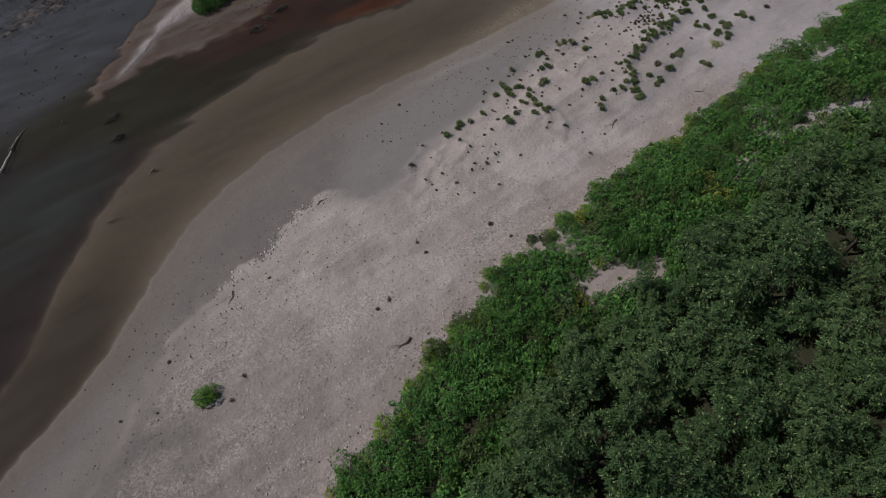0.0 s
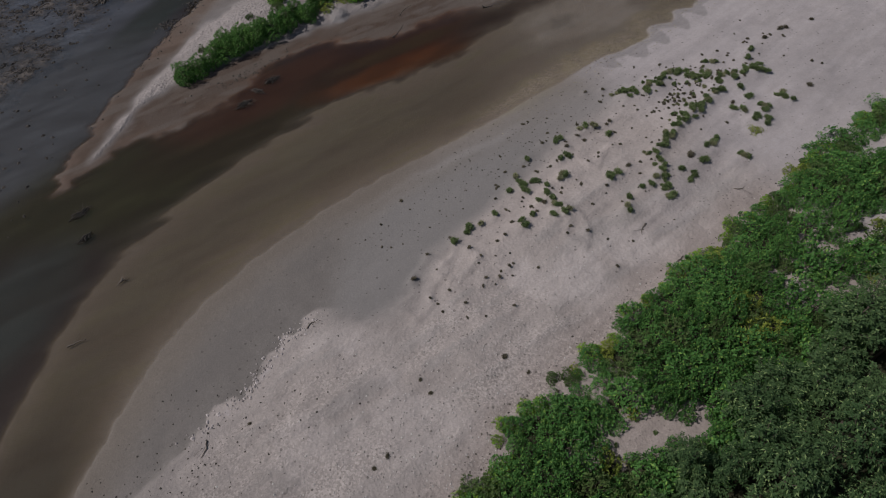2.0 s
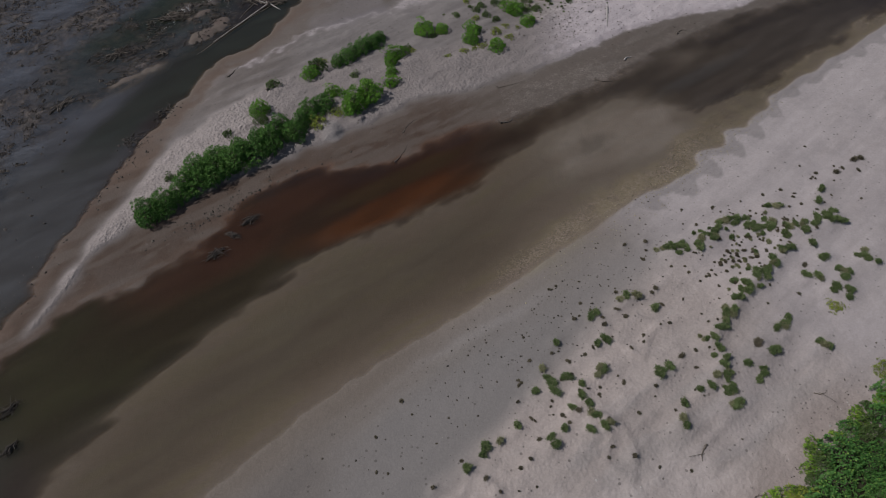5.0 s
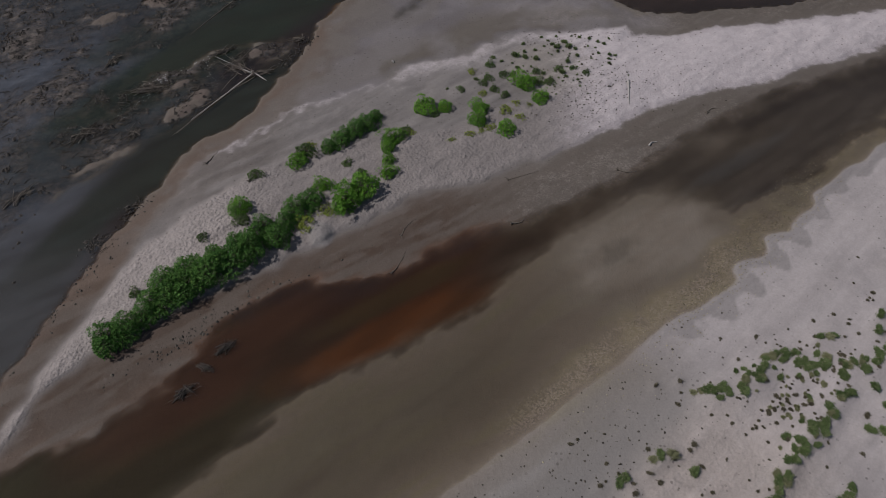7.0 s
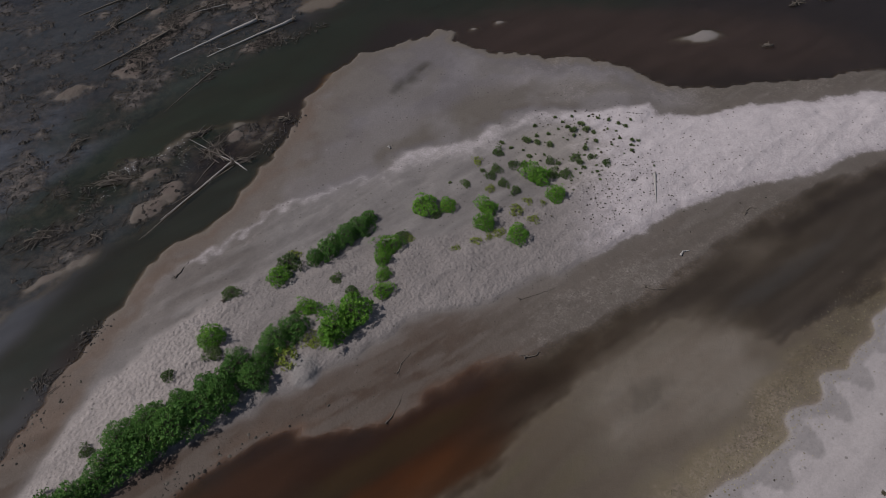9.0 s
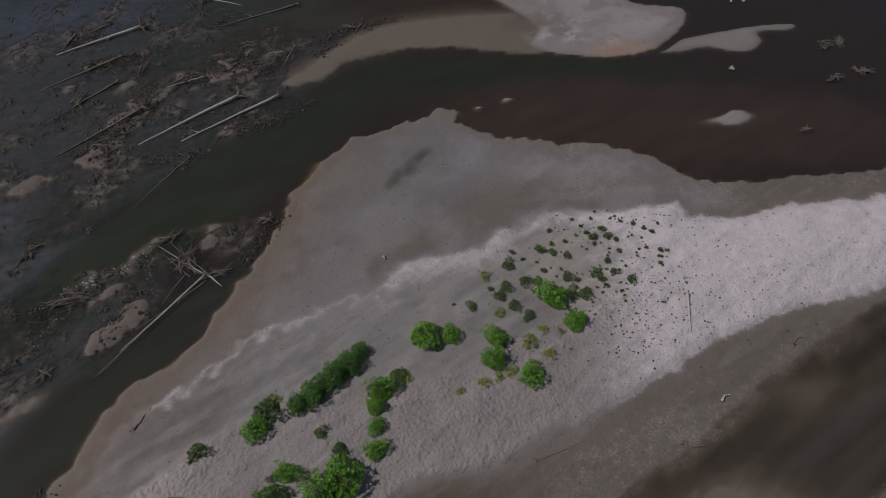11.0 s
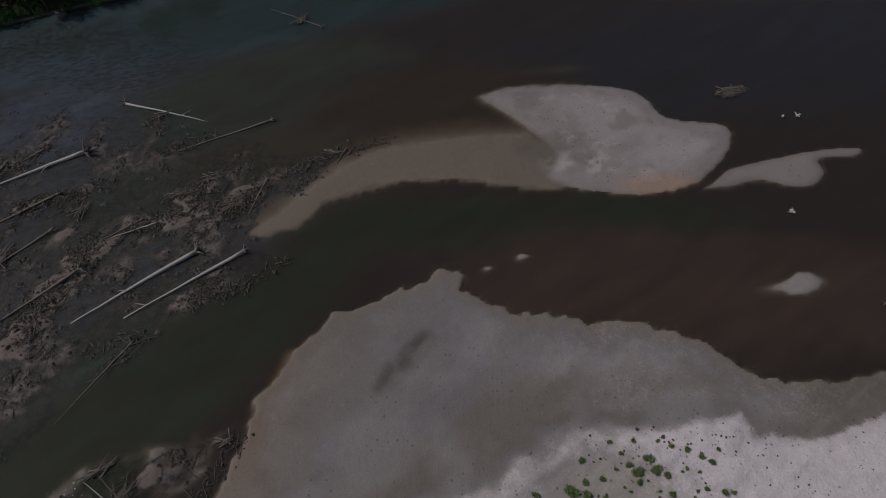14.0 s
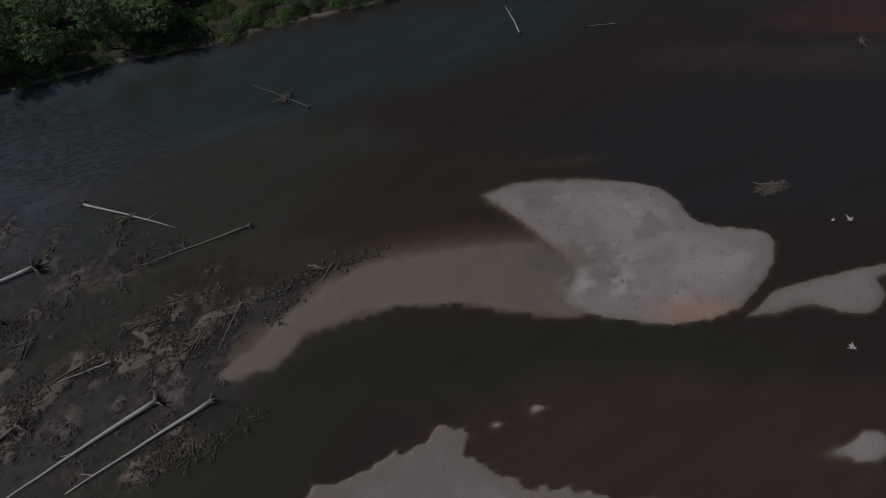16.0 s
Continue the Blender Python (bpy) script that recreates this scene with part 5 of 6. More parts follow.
def scatter(count, centre, spread, ok=None):
    """Seeded places round a centre, along the river's run."""
    out = []
    c, s = math.cos(0.75), math.sin(0.75)
    while len(out) < count:
        a, b = random.gauss(0, spread[0]), random.gauss(0, spread[1])
        x, y = centre[0] + a * c - b * s, centre[1] + a * s + b * c
        if level(x, y) > 0.04 and (ok is None or ok(x, y)):
            out.append((x, y))
    return out


for centre, spread, count in (((34, 89), (5, 2.5), 70), ((13, 69), (6, 3), 30), ((26, 74), (5, 3), 18), ((20, 82), (8, 2.5), 34), ((5, 57), (5, 3), 12), ((42, 96), (5, 2), 10)):
    for n, (x, y) in enumerate(scatter(count, centre, spread)):
        stand(brown_tuft[n % 5], x, y, random.uniform(0.4, 1.0), random.uniform(0.3, 0.6), 0.01)
for n, (x, y) in enumerate(scatter(60, (14, 139.5), (5, 3.5))):
    stand((green_tuft if n % 3 else brown_tuft)[n % 5], x, y, random.uniform(0.4, 0.8), random.uniform(0.3, 0.55), 0.01)

# belts of low herbs on the sand bar
for line, wide, count in (([(23.1, 87.5), (26, 88), (30.8, 90.9), (33.9, 92), (38, 91), (43.4, 92.6)], 0.6, 20), ([(26, 88), (28.9, 88.5), (32.7, 89.5), (37.5, 89.1), (40.7, 90.6)], 0.7, 18), ([(37.9, 87.7), (34.5, 85.4), (31.9, 82.7), (29.2, 79.2), (27.9, 77.6)], 0.7, 14),
                          ([(26.4, 76.8), (26.8, 75.2), (27.6, 72.9), (27.3, 70), (27.6, 68.3)], 0.5, 16)):
    for n in range(count):
        t = random.uniform(0, len(line) - 1.001)
        (ax, ay), (bx, by), t = line[int(t)], line[int(t) + 1], t % 1
        x, y = ax + (bx - ax) * t + random.gauss(0, wide), ay + (by - ay) * t + random.gauss(0, wide)
        stand((pale_tuft[n % 3] if n % 3 == 0 else green_tuft[n % 5]), x, y, random.uniform(0.9, 1.6), random.uniform(0.6, 1.0), 0.01)
for n, (x, y) in enumerate(scatter(60, (33, 86.8), (3.2, 1.4))):
    stand((pale_tuft[n % 3] if n % 2 else brown_tuft[n % 5]), x, y, random.uniform(0.5, 1.1), random.uniform(0.4, 0.8), 0.01)

# ---- the wood on the near bank ----
WOOD_IN, TALL_IN = WOOD, side(GX, GY, np.vstack([spline(TALL_EDGE), RIGHT_FAR]))
BARE_IN, BANK_IN = ovals(GX, GY, CLEARINGS), side(GX, GY, FAR_BANK)


def spots(count, box, apart, ok):
    """Seeded places in a box that keep a distance."""
    out, cells = [], {}
    for _ in range(count * 30):
        x, y = random.uniform(box[0], box[1]), random.uniform(box[2], box[3])
        i, j = int(x // apart), int(y // apart)
        if all(math.hypot(x - a, y - b) > apart for p in (i - 1, i, i + 1) for q in (j - 1, j, j + 1) for a, b in cells.get((p, q), ())) and ok(x, y):
            cells.setdefault((i, j), []).append((x, y))
            out.append((x, y))
            if len(out) >= count:
                break
    return out


def in_band(x, y):
    return field(WOOD_IN, x, y) > 0.8 and field(TALL_IN, x, y) < 3.0 and field(BARE_IN, x, y) < -0.35 and x < 52 + 0.33 * y


def in_wood(x, y):
    return field(TALL_IN, x, y) > 0.5 and field(BARE_IN, x, y) < -1.6 and x < 50 + 0.33 * y


band = kinds(shrub, 3, "band_shrub", "bright green leafy shrub at the edge of the wood", LEAF_BAND, shoots=120, per=10, leaf=(0.14, 0.085), tall=0.9, group="shrubs along the wood")
inner = kinds(shrub, 2, "understory_shrub", "green shrub growing between the young trees", LEAF_BAND, shoots=90, per=9, leaf=(0.18, 0.10), tall=1.0, group="shrubs between the trees")
fringe = kinds(shrub, 2, "edge_shrub", "low leafy bright green shrub on the wood's sandy edge", LEAF_FRINGE, shoots=70, per=9, leaf=(0.20, 0.11), tall=0.8, group="low shrubs at the wood's edge")
trees = [tree("cottonwood_tree", "young dark green cottonwood tree in a dense wood", 90 + k, LEAF_TREE, 7.0 + k, 2.4 + 0.25 * k, 30, 10, 8, (0.36, 0.15), 0.72, 0.155) for k in range(4)]
for n, (x, y) in enumerate(spots(600, (-14, 80, 4, 104), 1.5, in_band)):
    deep_in = min(1.0, field(WOOD_IN, x, y) / 9)
    stand((yellow if n % 41 == 0 else dark if n % 9 == 0 else inner if deep_in > 0.75 else band)[n % 2], x, y, random.choice((1.0, 1.25, 1.5, 2.0)) * random.uniform(0.9, 1.1) * (0.6 if field(BARE_IN, x, y) > -1.2 else 1), (random.uniform(0.8, 1.7) + 1.3 * deep_in) * (0.5 if field(BARE_IN, x, y) > -1.2 else 1))
for n, (x, y) in enumerate(spots(190, (-14, 80, 6, 104), 0.95, lambda x, y: -0.1 < field(WOOD_IN, x, y) < 1.5 and x < 52 + 0.33 * y)):
    stand((yellow if n % 4 == 0 else dark if n % 5 == 0 else fringe)[n % 2], x, y, random.uniform(0.55, 1.15), random.uniform(0.45, 1.0))
for n, (x, y) in enumerate(spots(30, (10, 62, 34, 76), 0.9, lambda x, y: field(BARE_IN, x, y) > -0.8)):
    stand((green_tuft if n % 2 else brown_tuft)[n % 3], x, y, random.uniform(0.5, 1.1), random.uniform(0.4, 0.8), 0.01)
for n, (x, y) in enumerate(spots(260, (-4, 78, 4, 84), 2.9, in_wood)):
    k = random.uniform(0.75, 1.1)
    stand(trees[n % 4], x, y, k, k * random.choice((0.6, 0.85, 1.05, 1.25)) * random.uniform(0.9, 1.1), 0.1)

def wood_edge(r):
    """A place on the littered sand along the wood."""
    k, t = r.randint(2, len(WOOD_EDGE) - 5), r.rand()
    (ax, ay), (bx, by) = WOOD_EDGE[k], WOOD_EDGE[k + 1]
    out = abs(r.normal()) * 1.6
    return ax + (bx - ax) * t - 0.7 * out + 0.4, ay + (by - ay) * t + 0.7 * out - 0.4


# ---- the far bank ----
bank_trees = [tree("bank_tree", "tall grey-green willow tree on the far river bank", 190 + k, LEAF_WOOD, 8.0 + k, 3.2, 34, 9, 8, (0.36, 0.17), 0.7) for k in range(2)]
for n, (x, y) in enumerate(spots(64, (-108, -50, 206, 262), 3.3, lambda x, y: 0.8 < field(BANK_IN, x, y) < 26)):
    stand(bank_trees[n % 2], x, y, random.uniform(0.8, 1.2), random.uniform(0.8, 1.2), 0.1)
for n, (x, y) in enumerate(spots(130, (-100, -8, 208, 262), 1.7, lambda x, y: 0.3 < field(BANK_IN, x, y) < 8)):
    stand((dark if n % 3 else inner)[n % 2], x, y, random.uniform(0.8, 1.5), random.uniform(0.7, 1.6))

# ---- driftwood ----


def log(label, root, tip, thick, material, roots=12, wad=1.0, lift=0.0, branches=2, bend=0.35):
    """A stranded trunk with its torn root plate and a few broken branches."""
    a, b = Vector((*root, 0)), Vector((*tip, 0))
    long = (b - a).length
    base = max(level(*root), 0.0) + thick * 0.45 + lift
    end = max(level(*tip), -0.02) + thick * 0.12
    top = thing("driftwood_log", label, "log", "stranded logs")
    top.matrix_basis = pose(a.x, a.y, base, 0, math.degrees(math.atan2(base - end, long)), math.degrees(math.atan2(b.y - a.y, b.x - a.x)))
    bow = random.uniform(-bend, bend)
    path = [(long * k / 9, bow * math.sin(math.pi * k / 9) + 0.22 * bend * random.uniform(-1, 1), random.uniform(-0.04, 0.04)) for k in range(10)]
    v, f = tube(path, [thick / 2 * (1.0 - 0.72 * k / 9) for k in range(10)], 9)
    part("trunk", v, f, material, top, soft=True)
    if roots:
        pieces = [tube([(-0.12, 0, 0), (0.3, 0, 0)], (thick * 0.75, thick * 0.5), 9)]
        for k in range(roots):
            t, r = 2 * math.pi * k / roots + random.uniform(-0.3, 0.3), wad * random.uniform(0.5, 1.15)
            c, s = math.cos(t), math.sin(t)
            pieces.append(tube([(0.1, 0.3 * thick * c, 0.3 * thick * s), (-0.2, 0.55 * r * c, 0.55 * r * s + 0.05), (-0.35 + random.uniform(-0.3, 0.3), r * c, r * s)], (thick * 0.22, thick * 0.13, 0.02), 5))
        v, f = join(pieces)
        part("root_plate", v, f, DRIFT_DARK, top, "torn splayed dark roots")
    for k in range(branches):
        at, out = random.uniform(0.3, 0.85), random.choice((-1, 1)) * random.uniform(0.5, 1.4)
        v, f = tube([(long * at, 0, 0), (long * at + 0.5, out * 0.5, 0.2), (long * at + 1.0, out, 0.25)], (thick * 0.16, thick * 0.1, 0.015), 5)
        part("branch", v, f, material, top)
    return top


PALE, GREY = "bleached grey driftwood log lying in shallow water", "damp dark driftwood log lying on mud"
FLAT_LOGS = [
        (PALE, (-36.3, 168.8), (-48.1, 158.5), 0.58, DRIFT_PALE, 14, 1.3), (PALE, (-30.5, 168.9), (-42.3, 159.3), 0.50, DRIFT_PALE, 9, 0.8),
        (PALE, (-56.5, 185.6), (-67.9, 178.1), 0.60, DRIFT_PALE, 26, 2.3), (PALE, (-54.5, 195.8), (-41.0, 192.1), 0.36, DRIFT_PALE, 12, 1.1),
        (PALE, (-31.7, 192.4), (-44.0, 186.0), 0.36, DRIFT_DARK, 10, 0.8), (GREY, (-57.2, 177.8), (-66.9, 169.6), 0.42, DRIFT_DARK, 10, 1.2),
        (GREY, (-49.6, 165.8), (-59.1, 155.8), 0.40, DRIFT_DARK, 16, 1.3), (GREY, (-62.5, 186.2), (-65.5, 182.9), 0.30, DRIFT_DARK, 0, 0),
        (GREY, (-66.7, 183.5), (-67.5, 179.1), 0.36, DRIFT_DARK, 0, 0), (GREY, (-55.7, 171.7), (-62.9, 162.7), 0.34, DRIFT_DARK, 8, 0.9)]
JAM_LOGS = [
        (PALE, (-33.0, 137.1), (-39.8, 126.9), 0.28, DRIFT_PALE, 9, 1.1), (PALE, (-33.1, 136.7), (-41.1, 124.1), 0.26, DRIFT_DARK, 6, 0.8), (GREY, (-33.8, 135.6), (-41.6, 123.7), 0.20, DRIFT_DARK, 0, 0),
        (GREY, (-32.6, 136.3), (-39.1, 129.4), 0.17, DRIFT_DARK, 0, 0), (GREY, (-35.4, 137.0), (-37.0, 133.0), 0.20, DRIFT_DARK, 0, 0), (GREY, (-35.1, 133.6), (-39.4, 127.6), 0.16, DRIFT_DARK, 0, 0),
        (PALE, (-33.2, 137.1), (-40.1, 141.2), 0.17, DRIFT_PALE, 0, 0), (PALE, (-33.1, 137.5), (-39.1, 142.0), 0.15, DRIFT_DARK, 0, 0), (GREY, (-33.6, 137.1), (-37.9, 139.5), 0.15, DRIFT_DARK, 0, 0),
        (PALE, (-33.3, 137.5), (-30.7, 135.5), 0.34, DRIFT_PALE, 0, 0), (GREY, (-34.2, 137.1), (-37.4, 141.3), 0.15, DRIFT_DARK, 0, 0), (GREY, (-34.7, 136.7), (-39.1, 140.0), 0.16, DRIFT_DARK, 0, 0)]
STRAY_LOGS = [
        (GREY, (-40.3, 156.2), (-45.3, 146.7), 0.22, DRIFT_DARK, 7, 0.9),
        (GREY, (-30.1, 180.9), (-31.4, 174.9), 0.28, DRIFT_DARK, 6, 0.7), (GREY, (-44.7, 173.6), (-50.4, 169.1), 0.24, DRIFT_DARK, 6, 0.7),
        (GREY, (-42.6, 173.3), (-47.8, 170.6), 0.22, DRIFT_PALE, 0, 0), (GREY, (-27.8, 215.2), (-37.4, 220.4), 0.18, DRIFT_DARK, 9, 1.0),
        (PALE, (4.2, 233.4), (2.1, 241.2), 0.28, DRIFT_PALE, 10, 1.2), (GREY, (20.1, 236.0), (15.0, 235.4), 0.24, DRIFT_DARK, 0, 0),
        (GREY, (-20.2, 186.9), (-21.2, 184.0), 0.22, DRIFT_DARK, 0, 0)]
for label, root, tip, thick, material, roots, wad in FLAT_LOGS + JAM_LOGS + STRAY_LOGS:
    log(label, root, tip, thick, material, roots, wad, 0.0, 1 if roots else 0, 0.14)
log("bleached grey driftwood pole lying on white sand", (22.8, 135.6), (22.3, 130.7), 0.38, DRIFT_PALE, 0, 0, 0.14, 0, 0.03)
for root, tip, thick, material in (((-28.6, 114.9), (-26.7, 118.1), 0.22, DRIFT_DARK), ((-35.2, 118.2), (-34.3, 120.5), 0.18, DRIFT_DARK), ((-8.9, 101.6), (-7.5, 104.7), 0.10, DRIFT_DARK), ((-8.2, 107.0), (-6.5, 109.6), 0.10, DRIFT_DARK), ((19.4, 118.6), (21.7, 118.4), 0.22, DRIFT_DARK),
                                   ((5.3, 109.3), (6.9, 110.0), 0.20, DRIFT_DARK), ((5.0, 116.4), (9.1, 118.1), 0.12, DRIFT_DARK), ((24.1, 122.9), (25.3, 123.8), 0.30, DRIFT_PALE), ((33.1, 129.7), (34.8, 130.6), 0.2, DRIFT_DARK), ((-57.6, 55.7), (-58.1, 62.5), 0.4, DRIFT_PALE), ((-57.8, 59.8), (-57.6, 64.1), 0.4, DRIFT_DARK), ((-37.3, 56.1), (-37.7, 55.3), 0.25, DRIFT_DARK)):
    log("weathered piece of driftwood stranded on the river shore", root, tip, thick, material, 5 if material is DRIFT_DARK else 0, 0.45, 0.0, 0)
log("small dark driftwood branch on pale sand", (24.3, 64.4), (23.6, 62.8), 0.2, DRIFT_DARK, 0, 0, 0.0, 1)


def sticks(rng, count, radius, long, thick, high=0.25):
    pieces = []
    for _ in range(count):
        t, r = rng.rand() * 2 * math.pi, radius * rng.rand() ** 0.7
        d = rng.normal() * 0.75
        l, z = long * (0.25 + 0.9 * rng.rand() ** 2), high * rng.rand() * (1 - r / radius * 0.7)
        c = np.array([1.25 * r * math.cos(t), 0.5 * r * math.sin(t), z])
        h = np.array([math.cos(d), math.sin(d), 0.25 * rng.normal()]) * l / 2
        pieces.append(tube([c - h, c + (0, 0, 0.04), c + h], (thick, thick * 0.85, thick * 0.4), 4))
    return join(pieces)


def brush_pile(label, x, y, radius, count, material, long=1.6, thick=0.045, seed=0, high=0.5):
    """A tangle of twigs with the larger branches as parts."""
    rng = np.random.RandomState(seed)
    top = thing("brush_heap", label, "driftwood", "brush heaps")
    top.matrix_basis = pose(x, y, max(level(x, y), -0.05), 0, 0, 40 + 25 * rng.normal())
    for k in range(9):
        t, r, d = rng.rand() * 6.3, radius * 0.6 * rng.rand(), 0.6 * rng.normal()
        c, h = np.array([1.2 * r * math.cos(t), 0.5 * r * math.sin(t), 0.12 + high * 0.5 * rng.rand()]), np.array([math.cos(d), math.sin(d), 0.12 * rng.normal()]) * radius * (0.5 + 0.4 * rng.rand())
        bend = np.array([0, 0, 0.1]) + rng.normal(size=3) * 0.08
        v, f = tube([c - h, c - h * 0.3 + bend, c + h * 0.4 + bend * 0.5, c + h], (thick * 1.7, thick * 1.5, thick * 1.1, thick * 0.4), 5)
        part("branch", v, f, material, top)
    v, f = sticks(rng, count, radius, long, thick * 0.75, high)
    tagged(part("twig_tangle", v, f, DRIFT_DARK if x > 0 and radius > 2 else DRIFT_MUDDY, top), kind="stuff")
    rows, sides = 4, 14
    v, f = [(0, 0, 0.10 + 0.25 * high)], []
    for i in range(rows):
        for k in range(sides):
            t, r = 2 * math.pi * k / sides, radius * (0.75 if x < 0 else 0.4) * (i + 1) / rows * (0.75 + 0.5 * rng.rand())
            v.append((1.2 * r * math.cos(t), 0.5 * r * math.sin(t), (0.10 + 0.3 * high * rng.rand()) * (1 - (i + 1) / rows) - 0.10 * (i == rows - 1)))
    for k in range(sides):
        f.append((0, 1 + k, 1 + (k + 1) % sides))
        for i in range(rows - 1):
            a, b = 1 + i * sides, 1 + (i + 1) * sides
            f.append((a + k, b + k, b + (k + 1) % sides, a + (k + 1) % sides))
    part("silt_mound", v, f, CLOD, top, "dark silty mud caught among the twigs")
    return top


HEAPS = [(-47.2, 133.6, 2.8, 150), (-54.2, 123.8, 2.0, 60), (-46.9, 124.0, 1.6, 40), (-31.6, 137.4, 1.6, 60), (-36.0, 139.4, 3.0, 190), (-26.1, 91.4, 1.3, 60), (-29.2, 86.1, 1.4, 60), (35.3, 199.6, 2.1, 190), (-45.8, 66.0, 1.3, 50), (-43.8, 62.2, 0.9, 30), (-31.5, 217.4, 1.8, 40), (-27.7, 88.9, 0.9, 40)]
MORE_HEAPS = [(53.2, 182.7, 1.7, 80), (63.5, 228.5, 2.4, 70), (58, 231, 1.5, 40), (-48.4, 133, 1.6, 40), (-58.2, 112.3, 2.2, 50), (-55.6, 139.8, 1.8, 40), (-21.8, 186.1, 1.1, 30), (-38.7, 142.5, 1.8, 50),
                                  (-27.5, 145.5, 1.4, 40), (-34, 176, 1.6, 40), (-41, 178, 1.8, 50), (-48, 193.3, 1.6, 40), (-37.5, 181, 2.0, 40), (-60, 168, 2.0, 40), (-53, 175, 1.8, 30), (55.5, 183.4, 1.5, 70), (52.1, 174.6, 1.4, 30), (56.7, 176.2, 1.6, 40), (44.6, 163.3, 0.9, 20)]
for n, (x, y, r, c) in enumerate(HEAPS + MORE_HEAPS):
    brush_pile("tangled heap of dead grey branches in shallow water", x, y, r, c, DRIFT_BLACK if y < 95 else DRIFT_DARK, 1.0 + 0.2 * r, 0.04, 300 + n, 0.18 if y < 95 else 0.35)


def stump(x, y, seed):
    """An upturned root plate, bleached white."""
    rng, pieces = np.random.RandomState(seed), [tube([(0, 0, -0.3), (0.1, 0, 0.3), (0.2, 0.1, 0.55)], (0.35, 0.3, 0.18), 8)]
    for k in range(8):
        t = 2.6 * rng.rand() ** 1.5 + (0 if k % 3 else 2.6)
        r = 0.45 + 0.45 * rng.rand() ** 2
        pieces.append(tube([(0, 0, 0.15), (0.5 * r * math.cos(t), 0.5 * r * math.sin(t), 0.35), (r * math.cos(t), r * math.sin(t), 0.15 + 0.5 * rng.rand())], (0.17, 0.12, 0.04), 5))
    v, f = join(pieces)
    ob = tagged(new("tree_stump", mesh_of("tree_stump", v, f, DRIFT_PALE)), "bleached white tree stump with roots in the water", "stump")
    ob.matrix_basis = pose(x, y, max(level(x, y), -0.1), 0, 0, 70 * seed) @ Matrix.Scale(0.5 + 0.25 * (seed % 2 == 0), 4)


for n, (x, y) in enumerate(((43.3, 194.4), (41.2, 194.2), (37.3, 176.4), (-12.0, 140.0))):
    stump(x, y, 400 + n)

# ---- litter on mud and sand ----
rng = np.random.RandomState(5)
pieces = []
while len(pieces) < 4200:
    x, y = rng.uniform(-84, -16), rng.uniform(74, 200)
    if rng.rand() < 0.5:
        (ax, ay), (bx, by) = DRIFT_LINES[rng.randint(len(DRIFT_LINES))]
        t = rng.rand()
        x, y = ax + (bx - ax) * t + rng.normal() * 0.7, ay + (by - ay) * t + rng.normal() * 0.7
    i, j = np.searchsorted(XS, x), np.searchsorted(YS, y)
    if MASKS["mud"][j, i] > 0.6 and GZ[j, i] > -0.12 - 0.3 * rng.rand() ** 2:
        d, l = 0.7 + rng.normal() * 0.8, 0.25 + 2.4 * rng.rand() ** 4
        c, h = np.array([x, y, max(GZ[j, i], -0.03) + 0.05]), np.array([math.cos(d), math.sin(d), rng.normal() * 0.12]) * l / 2
        pieces.append(tube([c - h, c + (-0.12 * h[1], 0.12 * h[0], 0.02), c + h], (0.045, 0.035, 0.012), 4))
v, f = join(pieces)
pieces = []
while len(pieces) < 1900:
    (ax, ay), (bx, by) = DRIFT_LINES[rng.randint(len(DRIFT_LINES))]
    t, d, l = rng.rand(), 0.68 + rng.normal() * 0.9, 0.2 + 1.9 * rng.rand() ** 4
    x, y = ax + (bx - ax) * t + rng.normal() * 0.55, ay + (by - ay) * t + rng.normal() * 0.55
    c, h = np.array([x, y, max(level(x, y), -0.02) + 0.08 + 0.12 * rng.rand()]), np.array([math.cos(d), math.sin(d), rng.normal() * 0.15]) * l / 2
    pieces.append(tube([c - h, c + (0, 0, 0.03), c + h], (0.05, 0.045, 0.02), 4))
pv, pf = join(pieces)
tagged(new("drift_sticks", mesh_of("drift_sticks", pv, pf, DRIFT_MUDDY)), "muddy driftwood sticks gathered in lines on the drowned flats", "driftwood", kind="stuff")
tagged(new("stick_litter", mesh_of("stick_litter", v, f, DRIFT_BLACK)), "dark sticks and bark strewn over river mud", "driftwood", kind="stuff")


def clods(name, label, category, count, place, size, material, seed, lowest=0.0):
    """Many small squashed lumps in one mesh."""
    rng, v, f = np.random.RandomState(seed), [], []
    corner = np.array([(1, 0, 0), (0.3, 0.95, 0), (-0.8, 0.6, 0), (-0.8, -0.6, 0), (0.3, -0.95, 0), (0, 0, 0.8), (0, 0, -0.4)])
    face = [(0, 1, 5), (1, 2, 5), (2, 3, 5), (3, 4, 5), (4, 0, 5), (1, 0, 6), (2, 1, 6), (3, 2, 6), (4, 3, 6), (0, 4, 6)]
    done = 0
    while done < count:
        x, y = place(rng)
        z = level(x, y)
        if z < lowest:
            continue
        s = size * (0.5 + rng.rand() ** 2 * 1.3)
        c, k = math.cos(rng.rand() * 6.3), len(v)
        t = rng.rand() * 6.3
        turn = np.array([[math.cos(t), -math.sin(t), 0], [math.sin(t), math.cos(t), 0], [0, 0, 1]])
        v.extend((corner * (1, 0.6 + 0.5 * rng.rand(), 0.7) + rng.normal(size=(7, 3)) * 0.12) * s @ turn.T + (x, y, max(z, -0.04) + s * 0.15))
        f.extend(tuple(i + k for i in q) for q in face)
        done += 1
    return tagged(new(name, mesh_of(name, v, f, material)), label, category, kind="stuff")


